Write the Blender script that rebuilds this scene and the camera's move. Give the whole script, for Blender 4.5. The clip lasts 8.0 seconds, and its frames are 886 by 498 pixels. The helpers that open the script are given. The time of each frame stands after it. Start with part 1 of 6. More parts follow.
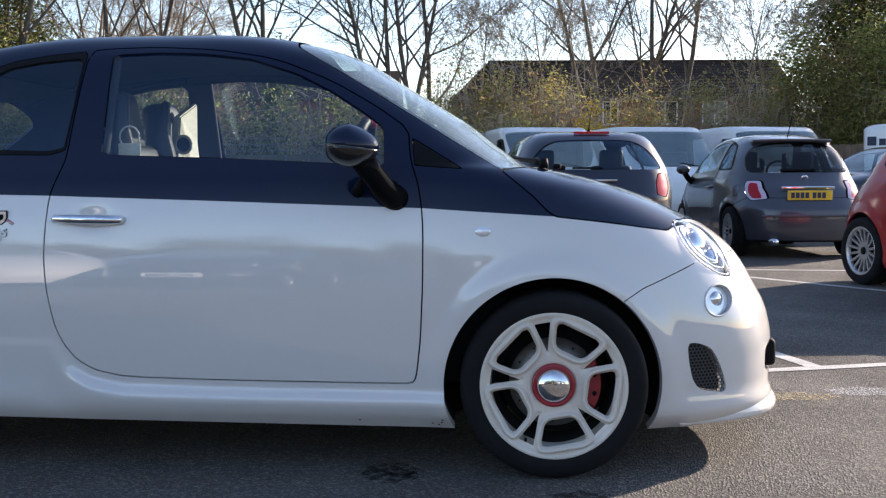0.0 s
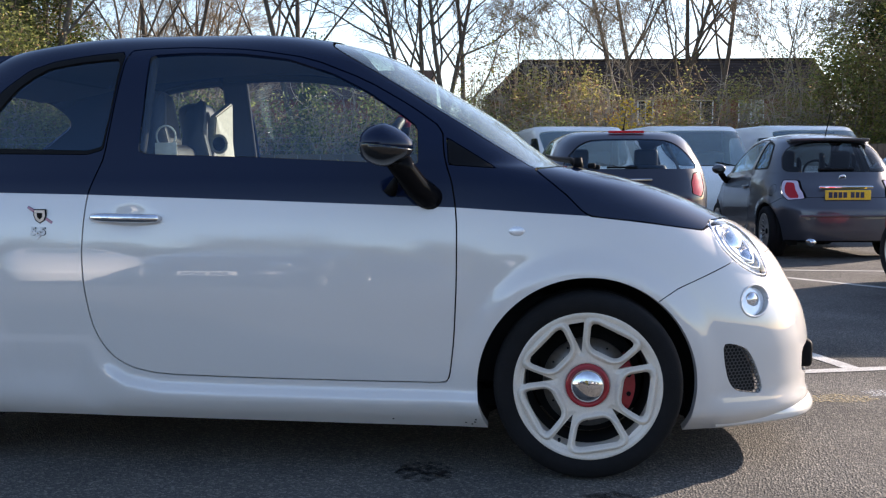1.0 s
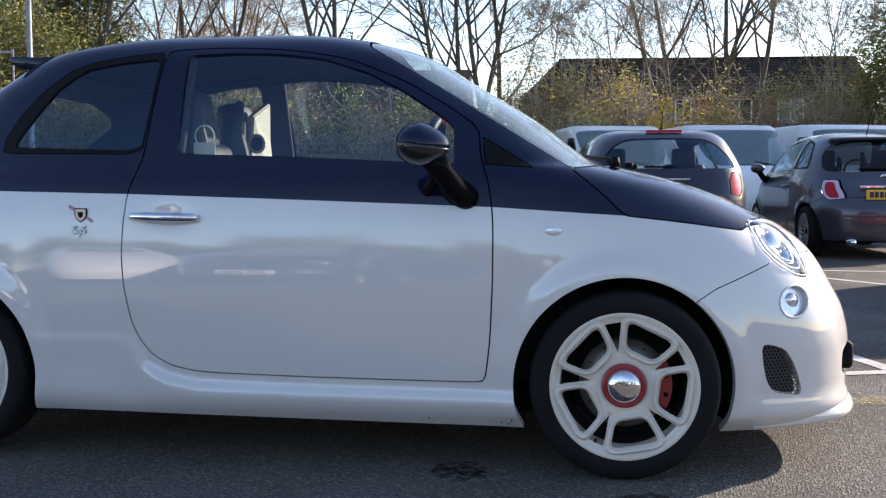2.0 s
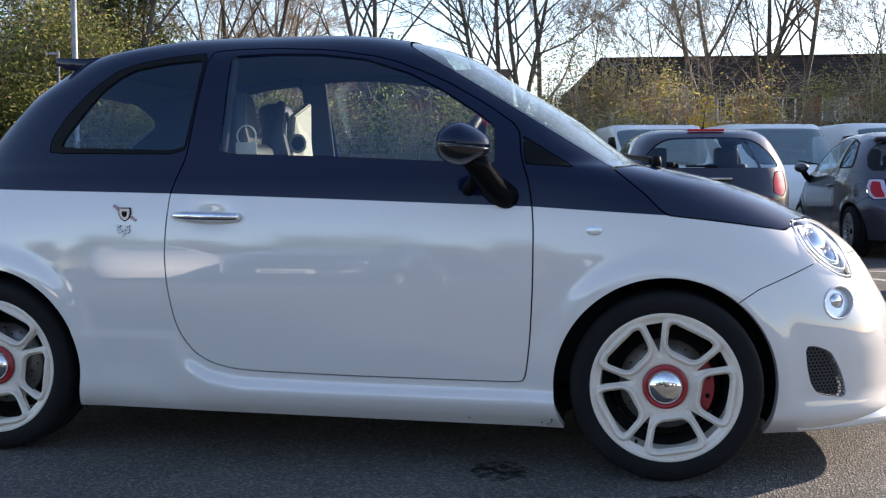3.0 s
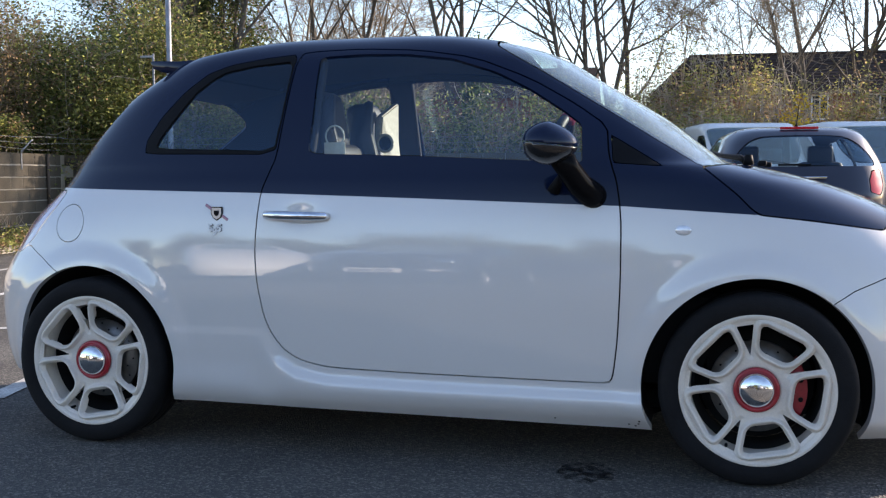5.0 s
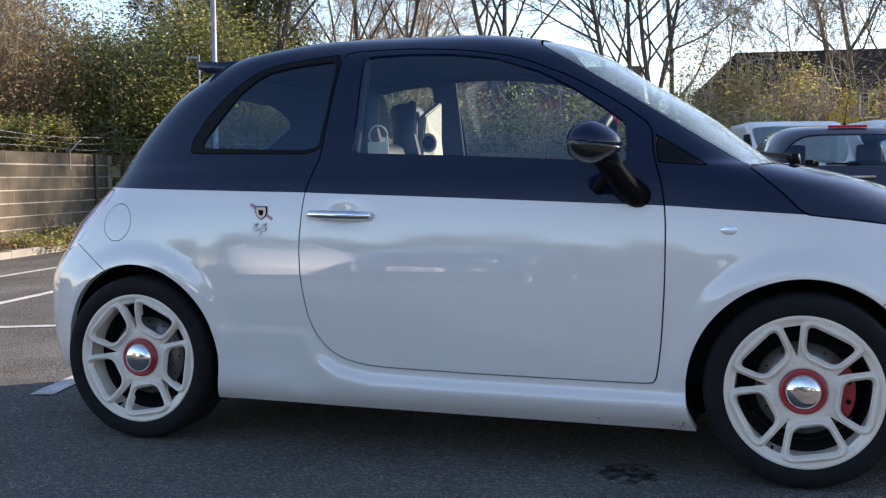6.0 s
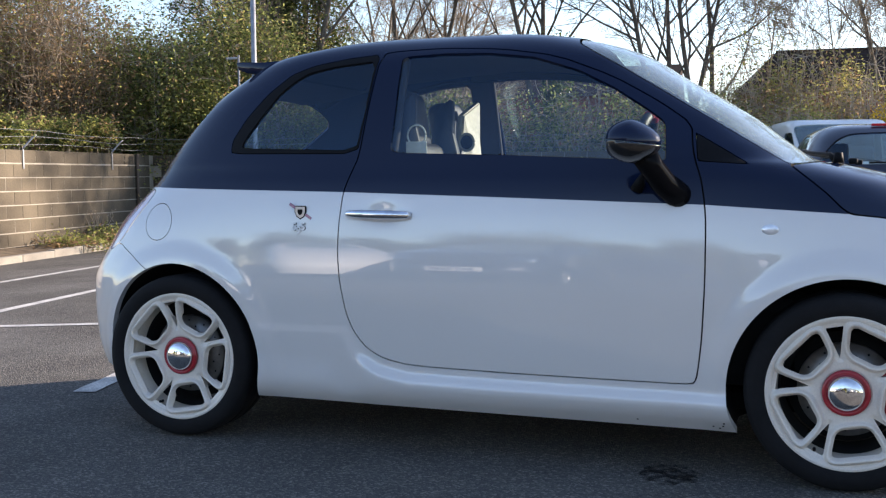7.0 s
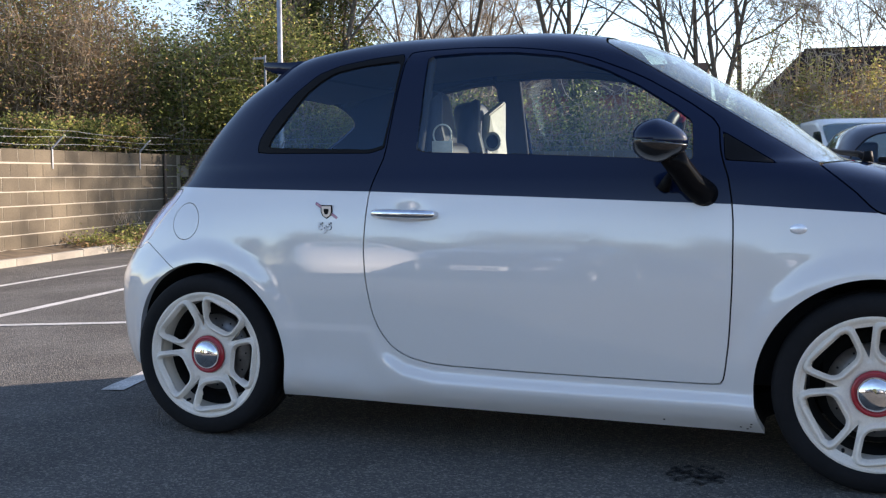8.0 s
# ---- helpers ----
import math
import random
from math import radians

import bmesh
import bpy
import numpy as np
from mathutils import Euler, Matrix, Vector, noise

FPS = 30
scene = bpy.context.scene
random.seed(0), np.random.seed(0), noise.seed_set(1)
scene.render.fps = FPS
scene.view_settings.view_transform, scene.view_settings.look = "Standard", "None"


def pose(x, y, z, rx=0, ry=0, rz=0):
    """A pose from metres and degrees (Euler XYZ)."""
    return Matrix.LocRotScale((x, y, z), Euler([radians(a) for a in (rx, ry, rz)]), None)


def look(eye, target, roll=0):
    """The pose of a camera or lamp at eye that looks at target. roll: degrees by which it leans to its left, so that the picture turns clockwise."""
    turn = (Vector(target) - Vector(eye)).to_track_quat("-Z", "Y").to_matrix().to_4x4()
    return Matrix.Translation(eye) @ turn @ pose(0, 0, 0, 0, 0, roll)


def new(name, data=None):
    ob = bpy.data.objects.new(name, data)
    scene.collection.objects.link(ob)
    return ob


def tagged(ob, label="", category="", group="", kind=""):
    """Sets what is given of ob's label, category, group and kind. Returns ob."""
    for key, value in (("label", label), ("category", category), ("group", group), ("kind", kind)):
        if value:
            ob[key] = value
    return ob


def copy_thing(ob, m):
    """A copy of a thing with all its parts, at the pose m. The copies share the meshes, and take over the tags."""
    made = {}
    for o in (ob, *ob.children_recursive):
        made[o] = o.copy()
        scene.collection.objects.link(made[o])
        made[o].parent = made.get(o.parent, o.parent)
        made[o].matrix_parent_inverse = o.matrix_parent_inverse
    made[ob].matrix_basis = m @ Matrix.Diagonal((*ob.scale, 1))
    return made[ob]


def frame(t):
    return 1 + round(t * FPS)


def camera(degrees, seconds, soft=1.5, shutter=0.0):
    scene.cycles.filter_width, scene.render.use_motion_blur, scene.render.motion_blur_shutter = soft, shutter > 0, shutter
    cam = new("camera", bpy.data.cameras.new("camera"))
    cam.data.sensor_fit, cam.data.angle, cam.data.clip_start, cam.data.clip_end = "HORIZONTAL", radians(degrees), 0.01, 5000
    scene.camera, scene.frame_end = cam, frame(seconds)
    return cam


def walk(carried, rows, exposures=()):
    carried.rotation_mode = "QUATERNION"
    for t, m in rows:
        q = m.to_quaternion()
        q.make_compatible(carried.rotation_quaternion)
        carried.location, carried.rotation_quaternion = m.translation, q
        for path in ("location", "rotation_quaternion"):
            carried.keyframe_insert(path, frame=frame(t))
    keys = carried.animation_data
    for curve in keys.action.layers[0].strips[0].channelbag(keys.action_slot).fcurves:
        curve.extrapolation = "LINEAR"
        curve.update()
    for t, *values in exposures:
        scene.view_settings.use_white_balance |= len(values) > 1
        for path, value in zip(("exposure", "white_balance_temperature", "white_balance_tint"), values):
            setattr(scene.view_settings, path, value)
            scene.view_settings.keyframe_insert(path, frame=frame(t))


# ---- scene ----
cam = camera(44.66, 8.0, soft=1.25)
# seconds, eye x y z, Euler degrees: a tripod pan to the left
PATH = [
    (0.0, -0.0602, -4.1611, 0.9538, 86.2, 0.176, 4.866),
    (0.5, -0.0605, -4.1611, 0.9538, 86.196, 0.167, 5.566),
    (1.0, -0.0611, -4.1612, 0.9538, 86.168, 0.144, 6.651),
    (2.5, -0.0626, -4.1614, 0.9538, 86.139, 0.151, 9.535),
    (3.0, -0.0632, -4.1615, 0.9538, 86.126, 0.171, 10.672),
    (3.5, -0.0638, -4.1616, 0.9538, 86.125, 0.208, 11.828),
    (4.0, -0.0643, -4.1617, 0.9538, 86.116, 0.236, 12.906),
    (4.5, -0.0649, -4.1619, 0.9538, 86.117, 0.248, 14.058),
    (6.0, -0.0666, -4.1624, 0.9538, 86.097, 0.335, 17.49),
    (6.5, -0.0672, -4.1625, 0.9538, 86.095, 0.358, 18.556),
    (7.0, -0.0676, -4.1627, 0.9537, 86.081, 0.415, 19.504),
    (7.5, -0.068, -4.1628, 0.9537, 86.063, 0.455, 20.211),
    (8.0, -0.0683, -4.1629, 0.9537, 86.058, 0.48, 20.858),
]
walk(cam, [(t, pose(*row)) for t, *row in PATH], exposures=[(0.0, 0.96, 7280, 20), (8.0, 1.12, 7280, 20)])

# ---- light: a low winter sun ahead of the camera and to its right, clear sky ----
SUN_ELEV, SUN_SIDE = 20.5, 46.0  # degrees up; degrees to the right of +y
world = bpy.data.worlds.new("winter_sky")
scene.world = world
world.use_nodes = True
sky = world.node_tree.nodes.new("ShaderNodeTexSky")
sky.sky_type, sky.sun_disc = "NISHITA", False
sky.sun_elevation, sky.sun_rotation = radians(SUN_ELEV), radians(SUN_SIDE)
sky.air_density, sky.dust_density, sky.ozone_density = 1.0, 0.4, 3.0
back = world.node_tree.nodes["Background"]
back.inputs["Strength"].default_value = 0.16
world.node_tree.links.new(sky.outputs["Color"], back.inputs["Color"])
sun = new("sun", bpy.data.lights.new("sun", "SUN"))
sun.data.energy, sun.data.angle, sun.data.color = 5.0, radians(0.55), (1.0, 0.93, 0.82)
sun_way = Vector((math.sin(radians(SUN_SIDE)) * math.cos(radians(SUN_ELEV)), math.cos(radians(SUN_SIDE)) * math.cos(radians(SUN_ELEV)), math.sin(radians(SUN_ELEV))))
sun.matrix_world = look(sun_way * 60, (0, 0, 0))
# ---- materials ----
def surface(name, colour, rough, metal=0.0, coat=0.0, stain=(2.0, 0.12), grain=(60.0, 0.1), bump=(80.0, 0.0), per_piece=0.0, second=None, coat_rough=0.03, spec=0.5, coat_ior=1.5, across=False):
    """Principled surface with broad stains, fine grain and fine relief, in real-world metres."""
    m = bpy.data.materials.new(name)
    m.use_nodes = True
    t = m.node_tree
    add, link = t.nodes.new, t.links.new
    bsdf = t.nodes["Principled BSDF"]
    where = add("ShaderNodeNewGeometry").outputs["Position"] if across else add("ShaderNodeTexCoord").outputs["Object"]
    value = None
    for (scale, amount), detail in ((stain, 4.0), (grain, 2.0)):
        tex = add("ShaderNodeTexNoise")
        tex.inputs["Scale"].default_value, tex.inputs["Detail"].default_value = scale, detail
        link(where, tex.inputs["Vector"])
        ramp = add("ShaderNodeMapRange")
        ramp.inputs["From Min"].default_value, ramp.inputs["From Max"].default_value = 0.3, 0.7
        ramp.inputs["To Min"].default_value, ramp.inputs["To Max"].default_value = 1 - amount, 1 + amount
        link(tex.outputs["Fac"], ramp.inputs["Value"])
        if value is None:
            value, first = ramp.outputs["Result"], tex
        else:
            mul = add("ShaderNodeMath")
            mul.operation = "MULTIPLY"
            link(value, mul.inputs[0])
            link(ramp.outputs["Result"], mul.inputs[1])
            value = mul.outputs[0]
    if per_piece:
        info = add("ShaderNodeObjectInfo")
        ramp = add("ShaderNodeMapRange")
        ramp.inputs["To Min"].default_value, ramp.inputs["To Max"].default_value = 1 - per_piece, 1 + per_piece
        link(info.outputs["Random"], ramp.inputs["Value"])
        mul = add("ShaderNodeMath")
        mul.operation = "MULTIPLY"
        link(value, mul.inputs[0])
        link(ramp.outputs["Result"], mul.inputs[1])
        value = mul.outputs[0]
    mix = add("ShaderNodeVectorMath")
    mix.operation = "SCALE"
    if second:
        blend = add("ShaderNodeMix")
        blend.data_type = "RGBA"
        link(first.outputs["Fac"], blend.inputs["Factor"])
        blend.inputs["A"].default_value, blend.inputs["B"].default_value = (*colour, 1), (*second, 1)
        link(blend.outputs["Result"], mix.inputs[0])
    else:
        mix.inputs[0].default_value = colour
    link(value, mix.inputs["Scale"])
    link(mix.outputs["Vector"], bsdf.inputs["Base Color"])
    bsdf.inputs["Roughness"].default_value, bsdf.inputs["Metallic"].default_value = rough, metal
    bsdf.inputs["Specular IOR Level"].default_value = spec
    bsdf.inputs["Coat Weight"].default_value, bsdf.inputs["Coat Roughness"].default_value = coat, coat_rough
    bsdf.inputs["Coat IOR"].default_value = coat_ior
    if bump[1]:
        tex = add("ShaderNodeTexNoise")
        tex.inputs["Scale"].default_value, tex.inputs["Detail"].default_value = bump[0], 5.0
        link(where, tex.inputs["Vector"])
        node = add("ShaderNodeBump")
        node.inputs["Strength"].default_value, node.inputs["Distance"].default_value = bump[1], 0.01
        link(tex.outputs["Fac"], node.inputs["Height"])
        link(node.outputs["Normal"], bsdf.inputs["Normal"])
    return m


def leafy(name, colour, second, rough=0.5):
    """Leaves: each island its own tone between two colours, some light passing through."""
    m = bpy.data.materials.new(name)
    m.use_nodes = True
    t = m.node_tree
    add, link = t.nodes.new, t.links.new
    bsdf = t.nodes["Principled BSDF"]
    island = add("ShaderNodeNewGeometry").outputs["Random Per Island"]
    blend = add("ShaderNodeMix")
    blend.data_type = "RGBA"
    blend.inputs["A"].default_value, blend.inputs["B"].default_value = (*colour, 1), (*second, 1)
    link(island, blend.inputs["Factor"])
    link(blend.outputs["Result"], bsdf.inputs["Base Color"])
    bsdf.inputs["Roughness"].default_value = rough
    trans = add("ShaderNodeBsdfTranslucent")
    more = add("ShaderNodeVectorMath")
    more.operation = "SCALE"
    more.inputs["Scale"].default_value = 1.7
    link(blend.outputs["Result"], more.inputs[0])
    link(more.outputs["Vector"], trans.inputs["Color"])
    both = add("ShaderNodeMixShader")
    both.inputs["Fac"].default_value = 0.64
    link(bsdf.outputs["BSDF"], both.inputs[1])
    link(trans.outputs["BSDF"], both.inputs[2])
    link(both.outputs["Shader"], t.nodes["Material Output"].inputs["Surface"])
    return m


def glazing(name, tint, gloss=1.5, rough=0.0, film=0.0, sheen=(1.0, 1.0, 1.0)):
    """A thin pane: tinted see-through with a Fresnel reflection."""
    m = bpy.data.materials.new(name)
    m.use_nodes = True
    t = m.node_tree
    add, link = t.nodes.new, t.links.new
    clear, shine, fres, both = add("ShaderNodeBsdfTransparent"), add("ShaderNodeBsdfGlossy"), add("ShaderNodeLayerWeight"), add("ShaderNodeMixShader")
    clear.inputs["Color"].default_value = (*tint, 1)
    shine.inputs["Roughness"].default_value = rough
    shine.inputs["Color"].default_value = (*sheen, 1)
    # Schlick's curve from the facing angle: alike from both sides of the thin pane
    fres.inputs["Blend"].default_value = 0.5
    curve, mirror_share = add("ShaderNodeMath"), add("ShaderNodeMapRange")
    curve.operation, curve.inputs[1].default_value = "POWER", 5.0
    link(fres.outputs["Facing"], curve.inputs[0])
    link(curve.outputs[0], mirror_share.inputs["Value"])
    mirror_share.inputs["To Min"].default_value, mirror_share.inputs["To Max"].default_value = ((gloss - 1) / (gloss + 1)) ** 2, 1.0
    link(mirror_share.outputs["Result"], both.inputs["Fac"])
    link(clear.outputs["BSDF"], both.inputs[1])
    link(shine.outputs["BSDF"], both.inputs[2])
    last = both
    if film:
        # a thin uneven film that scatters light: dew and painted pale blue sky haze
        noise_tex, rng, haze, back_haze, pair, last = add("ShaderNodeTexNoise"), add("ShaderNodeMapRange"), add("ShaderNodeBsdfDiffuse"), add("ShaderNodeBsdfTranslucent"), add("ShaderNodeMixShader"), add("ShaderNodeMixShader")
        noise_tex.inputs["Scale"].default_value, noise_tex.inputs["Detail"].default_value = 7.0, 3.0
        link(add("ShaderNodeTexCoord").outputs["Object"], noise_tex.inputs["Vector"])
        rng.inputs["From Min"].default_value, rng.inputs["From Max"].default_value = 0.35, 0.65
        rng.inputs["To Min"].default_value, rng.inputs["To Max"].default_value = 0.88 * film, 1.12 * film
        link(noise_tex.outputs["Fac"], rng.inputs["Value"])
        haze.inputs["Color"].default_value = back_haze.inputs["Color"].default_value = (0.62, 0.86, 0.98, 1)
        pair.inputs["Fac"].default_value = 0.12
        link(haze.outputs["BSDF"], pair.inputs[1])
        link(back_haze.outputs["BSDF"], pair.inputs[2])
        link(rng.outputs["Result"], last.inputs["Fac"])
        link(both.outputs["Shader"], last.inputs[1])
        link(pair.outputs["Shader"], last.inputs[2])
    link(last.outputs["Shader"], t.nodes["Material Output"].inputs["Surface"])
    return m


def asphalt_surface():
    """Worn tarmac: dark binder, pale chippings, patches."""
    m = bpy.data.materials.new("asphalt")
    m.use_nodes = True
    t = m.node_tree
    add, link = t.nodes.new, t.links.new
    bsdf = t.nodes["Principled BSDF"]
    where = add("ShaderNodeTexCoord").outputs["Object"]
    stones = add("ShaderNodeTexVoronoi")
    stones.inputs["Scale"].default_value = 140.0
    link(where, stones.inputs["Vector"])
    tone = add("ShaderNodeSeparateColor")
    link(stones.outputs["Color"], tone.inputs["Color"])
    ramp = add("ShaderNodeValToRGB")
    cr = ramp.color_ramp
    cr.elements[0].position, cr.elements[0].color = 0.0, (0.078, 0.077, 0.075, 1)
    cr.elements[1].position, cr.elements[1].color = 1.0, (0.26, 0.24, 0.21, 1)
    mid = cr.elements.new(0.72)
    mid.color = (0.130, 0.125, 0.114, 1)
    link(tone.outputs["Red"], ramp.inputs["Fac"])
    patch = add("ShaderNodeTexNoise")
    patch.inputs["Scale"].default_value, patch.inputs["Detail"].default_value = 0.9, 6.0
    link(where, patch.inputs["Vector"])
    rng = add("ShaderNodeMapRange")
    rng.inputs["From Min"].default_value, rng.inputs["From Max"].default_value = 0.3, 0.7
    rng.inputs["To Min"].default_value, rng.inputs["To Max"].default_value = 0.75, 1.25
    link(patch.outputs["Fac"], rng.inputs["Value"])
    mix = add("ShaderNodeVectorMath")
    mix.operation = "SCALE"
    link(ramp.outputs["Color"], mix.inputs[0])
    link(rng.outputs["Result"], mix.inputs["Scale"])
    link(mix.outputs["Vector"], bsdf.inputs["Base Color"])
    gloss = add("ShaderNodeMapRange")
    gloss.inputs["From Min"].default_value, gloss.inputs["From Max"].default_value = 0.35, 0.7
    gloss.inputs["To Min"].default_value, gloss.inputs["To Max"].default_value = 0.9, 0.68
    link(patch.outputs["Fac"], gloss.inputs["Value"])
    link(gloss.outputs["Result"], bsdf.inputs["Roughness"])
    bsdf.inputs["Specular IOR Level"].default_value = 0.16
    bump = add("ShaderNodeBump")
    bump.inputs["Strength"].default_value, bump.inputs["Distance"].default_value = 0.9, 0.010
    link(stones.outputs["Distance"], bump.inputs["Height"])
    link(bump.outputs["Normal"], bsdf.inputs["Normal"])
    return m


ASPHALT = asphalt_surface()
LINE_PAINT = surface("worn_white_line_paint", (0.50, 0.49, 0.46), 0.7, stain=(6, 0.25), grain=(90, 0.3), bump=(150, 0.4))
WHITE_PAINT = surface("pearl_white_car_paint", (0.70, 0.675, 0.65), 0.45, coat=1.0, stain=(1.5, 0.02), grain=(900, 0.02), coat_rough=0.006, spec=0.15, coat_ior=1.95)
NAVY_PAINT = surface("dark_navy_car_paint", (0.0040, 0.0105, 0.0330), 0.45, coat=0.7, stain=(1.5, 0.1), grain=(900, 0.1), coat_rough=0.03, spec=0.0)
GLOSS_BLACK = surface("gloss_black_trim", (0.010, 0.010, 0.011), 0.2, coat=0.6, stain=(4, 0.1))
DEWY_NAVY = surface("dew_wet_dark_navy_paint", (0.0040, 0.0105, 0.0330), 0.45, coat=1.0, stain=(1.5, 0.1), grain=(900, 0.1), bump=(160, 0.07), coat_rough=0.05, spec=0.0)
BOWL = surface("bright_lamp_reflector", (0.92, 0.94, 0.97), 0.22, metal=0.4, coat=1.0, stain=(20, 0.06))
GREY_PAINT = surface("dark_grey_metallic_paint", (0.060, 0.063, 0.078), 0.38, metal=0.35, coat=1.0, grain=(900, 0.08))
RED_PAINT = surface("red_car_paint", (0.34, 0.012, 0.014), 0.4, coat=1.0, grain=(900, 0.05))
BLUE_PAINT = surface("very_dark_blue_metallic_paint", (0.012, 0.014, 0.028), 0.38, metal=0.2, coat=1.0, grain=(900, 0.08))
SILVER_PAINT = surface("silver_metallic_paint", (0.42, 0.43, 0.44), 0.35, metal=0.5, coat=1.0, grain=(900, 0.05))
VAN_PAINT = surface("white_van_paint", (0.76, 0.77, 0.77), 0.45, coat=0.8, stain=(1.0, 0.06))
TRIM = surface("black_plastic_trim", (0.007, 0.007, 0.008), 0.62, bump=(300, 0.15), spec=0.12)
STALK_BLACK = surface("satin_black_plastic", (0.006, 0.006, 0.007), 0.6, coat=0.12, spec=0.0)
MESH_GREY = surface("dark_grey_plastic_mesh", (0.055, 0.055, 0.06), 0.6)
RUBBER = surface("tyre_rubber", (0.008, 0.008, 0.009), 0.85, stain=(9, 0.2), bump=(250, 0.2), spec=0.25)
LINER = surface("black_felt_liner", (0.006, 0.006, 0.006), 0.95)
CHROME = surface("polished_chrome", (0.82, 0.82, 0.83), 0.06, metal=1.0, stain=(5, 0.03))
RIM_WHITE = surface("cream_white_wheel_lacquer", (0.74, 0.665, 0.575), 0.42, coat=0.5, stain=(6, 0.07), grain=(200, 0.05))
RIM_SILVER = surface("silver_wheel_lacquer", (0.5, 0.5, 0.5), 0.35, metal=0.7, stain=(6, 0.08))
RED_LACQUER = surface("red_lacquer", (0.36, 0.008, 0.018), 0.35, coat=0.6)
STEEL = surface("brushed_disc_steel", (0.22, 0.21, 0.20), 0.42, metal=0.9, stain=(14, 0.2))
GLASS = glazing("tinted_window_glass", (0.84, 0.92, 0.95), gloss=1.86, sheen=(0.50, 0.76, 1.0))
GLASS_DARK = glazing("rear_side_window_glass", (0.82, 0.90, 0.93), gloss=1.78, sheen=(0.50, 0.76, 1.0))
GLASS_BLACK = glazing("dark_privacy_window_glass", (0.22, 0.25, 0.27), gloss=1.5)
# the film brightens both screens in place of some of the mirrored sky
SCREEN_GLASS = glazing("windscreen_glass", (0.66, 0.74, 0.72), gloss=1.6, rough=0.02, film=0.20)
DEWY_SCREEN = glazing("dew_and_sky_haze_windscreen_glass", (0.66, 0.74, 0.72), gloss=2.1, rough=0.015, film=0.14)
LENS_CLEAR = glazing("clear_lamp_lens", (0.96, 0.97, 0.98), gloss=1.5, rough=0.05)
LENS_RED = surface("red_lamp_lens", (0.50, 0.004, 0.012), 0.2, coat=0.4, spec=0.3)
LENS_MAUVE = surface("mauve_lamp_lens", (0.17, 0.055, 0.19), 0.2, coat=0.8)
LENS_PALE = surface("pale_lilac_lamp_lens", (0.62, 0.50, 0.60), 0.15, coat=1.0)
PLATE_YELLOW = surface("yellow_number_plate", (0.75, 0.47, 0.03), 0.45, coat=0.4)
SEAT_BLACK = surface("black_leather", (0.016, 0.016, 0.018), 0.5, bump=(120, 0.2))
SEAT_CREAM = surface("cream_leather", (0.56, 0.54, 0.44), 0.5, bump=(120, 0.15))
HEADLINER = surface("dark_headlining", (0.02, 0.02, 0.022), 0.9)
BARK = surface("grey_brown_bark", (0.125, 0.105, 0.085), 0.9, stain=(3, 0.3), grain=(25, 0.3), bump=(30, 0.5))
HEDGE_TWIG = surface("tan_hedge_twigs", (0.30, 0.235, 0.165), 0.9, stain=(0.6, 0.35))
TWIG = surface("brown_twigs", (0.42, 0.35, 0.275), 0.9, stain=(0.6, 0.35))
LEAF_GREEN = leafy("evergreen_leaves", (0.085, 0.103, 0.033), (0.28, 0.295, 0.095))
LEAF_YELLOW = leafy("yellowing_leaves", (0.15, 0.155, 0.045), (0.40, 0.37, 0.12))
LEAF_GOLD = leafy("golden_leaves", (0.5, 0.30, 0.03), (0.62, 0.45, 0.06))
LEAF_BROWN = leafy("dead_brown_leaves", (0.15, 0.10, 0.052), (0.33, 0.225, 0.13))
LEAF_IVY = leafy("ivy_leaves", (0.028, 0.045, 0.014), (0.09, 0.115, 0.035), rough=0.35)
# broad blotches put soft tree shade, along with stains, into the block colour
BLOCK = surface("buff_concrete_block", (0.104, 0.084, 0.057), 0.9, stain=(0.75, 0.5), grain=(70, 0.2), bump=(90, 0.6), per_piece=0.10, across=True)
MORTAR = surface("pale_mortar", (0.36, 0.32, 0.26), 0.95, stain=(3, 0.2), bump=(120, 0.4))
FENCE_WOOD = surface("brown_weathered_fence", (0.12, 0.085, 0.06), 0.85, stain=(3, 0.3), bump=(60, 0.4))
KERB = surface("concrete_kerb", (0.33, 0.30, 0.25), 0.9, stain=(3, 0.2), bump=(90, 0.5), per_piece=0.1)
SOIL = surface("bare_soil", (0.13, 0.095, 0.06), 0.95, stain=(4, 0.4), bump=(40, 0.8))
GALV = surface("galvanised_steel", (0.32, 0.335, 0.355), 0.5, metal=0.6, stain=(6, 0.2))
ROOF_TILE = surface("dark_concrete_roof_tile", (0.048, 0.034, 0.029), 0.95, stain=(0.8, 0.25), grain=(12, 0.2), spec=0.08)
BRICK = surface("red_brown_brick", (0.26, 0.10, 0.065), 0.9, stain=(1.0, 0.2), grain=(14, 0.3))
WINDOW_WHITE = surface("white_upvc_frame", (0.78, 0.78, 0.78), 0.4)
HOUSE_GLASS = surface("dark_reflecting_window", (0.03, 0.035, 0.04), 0.05, coat=1.0)
BAR_INK = surface("dark_lettering", (0.02, 0.03, 0.06), 0.6)


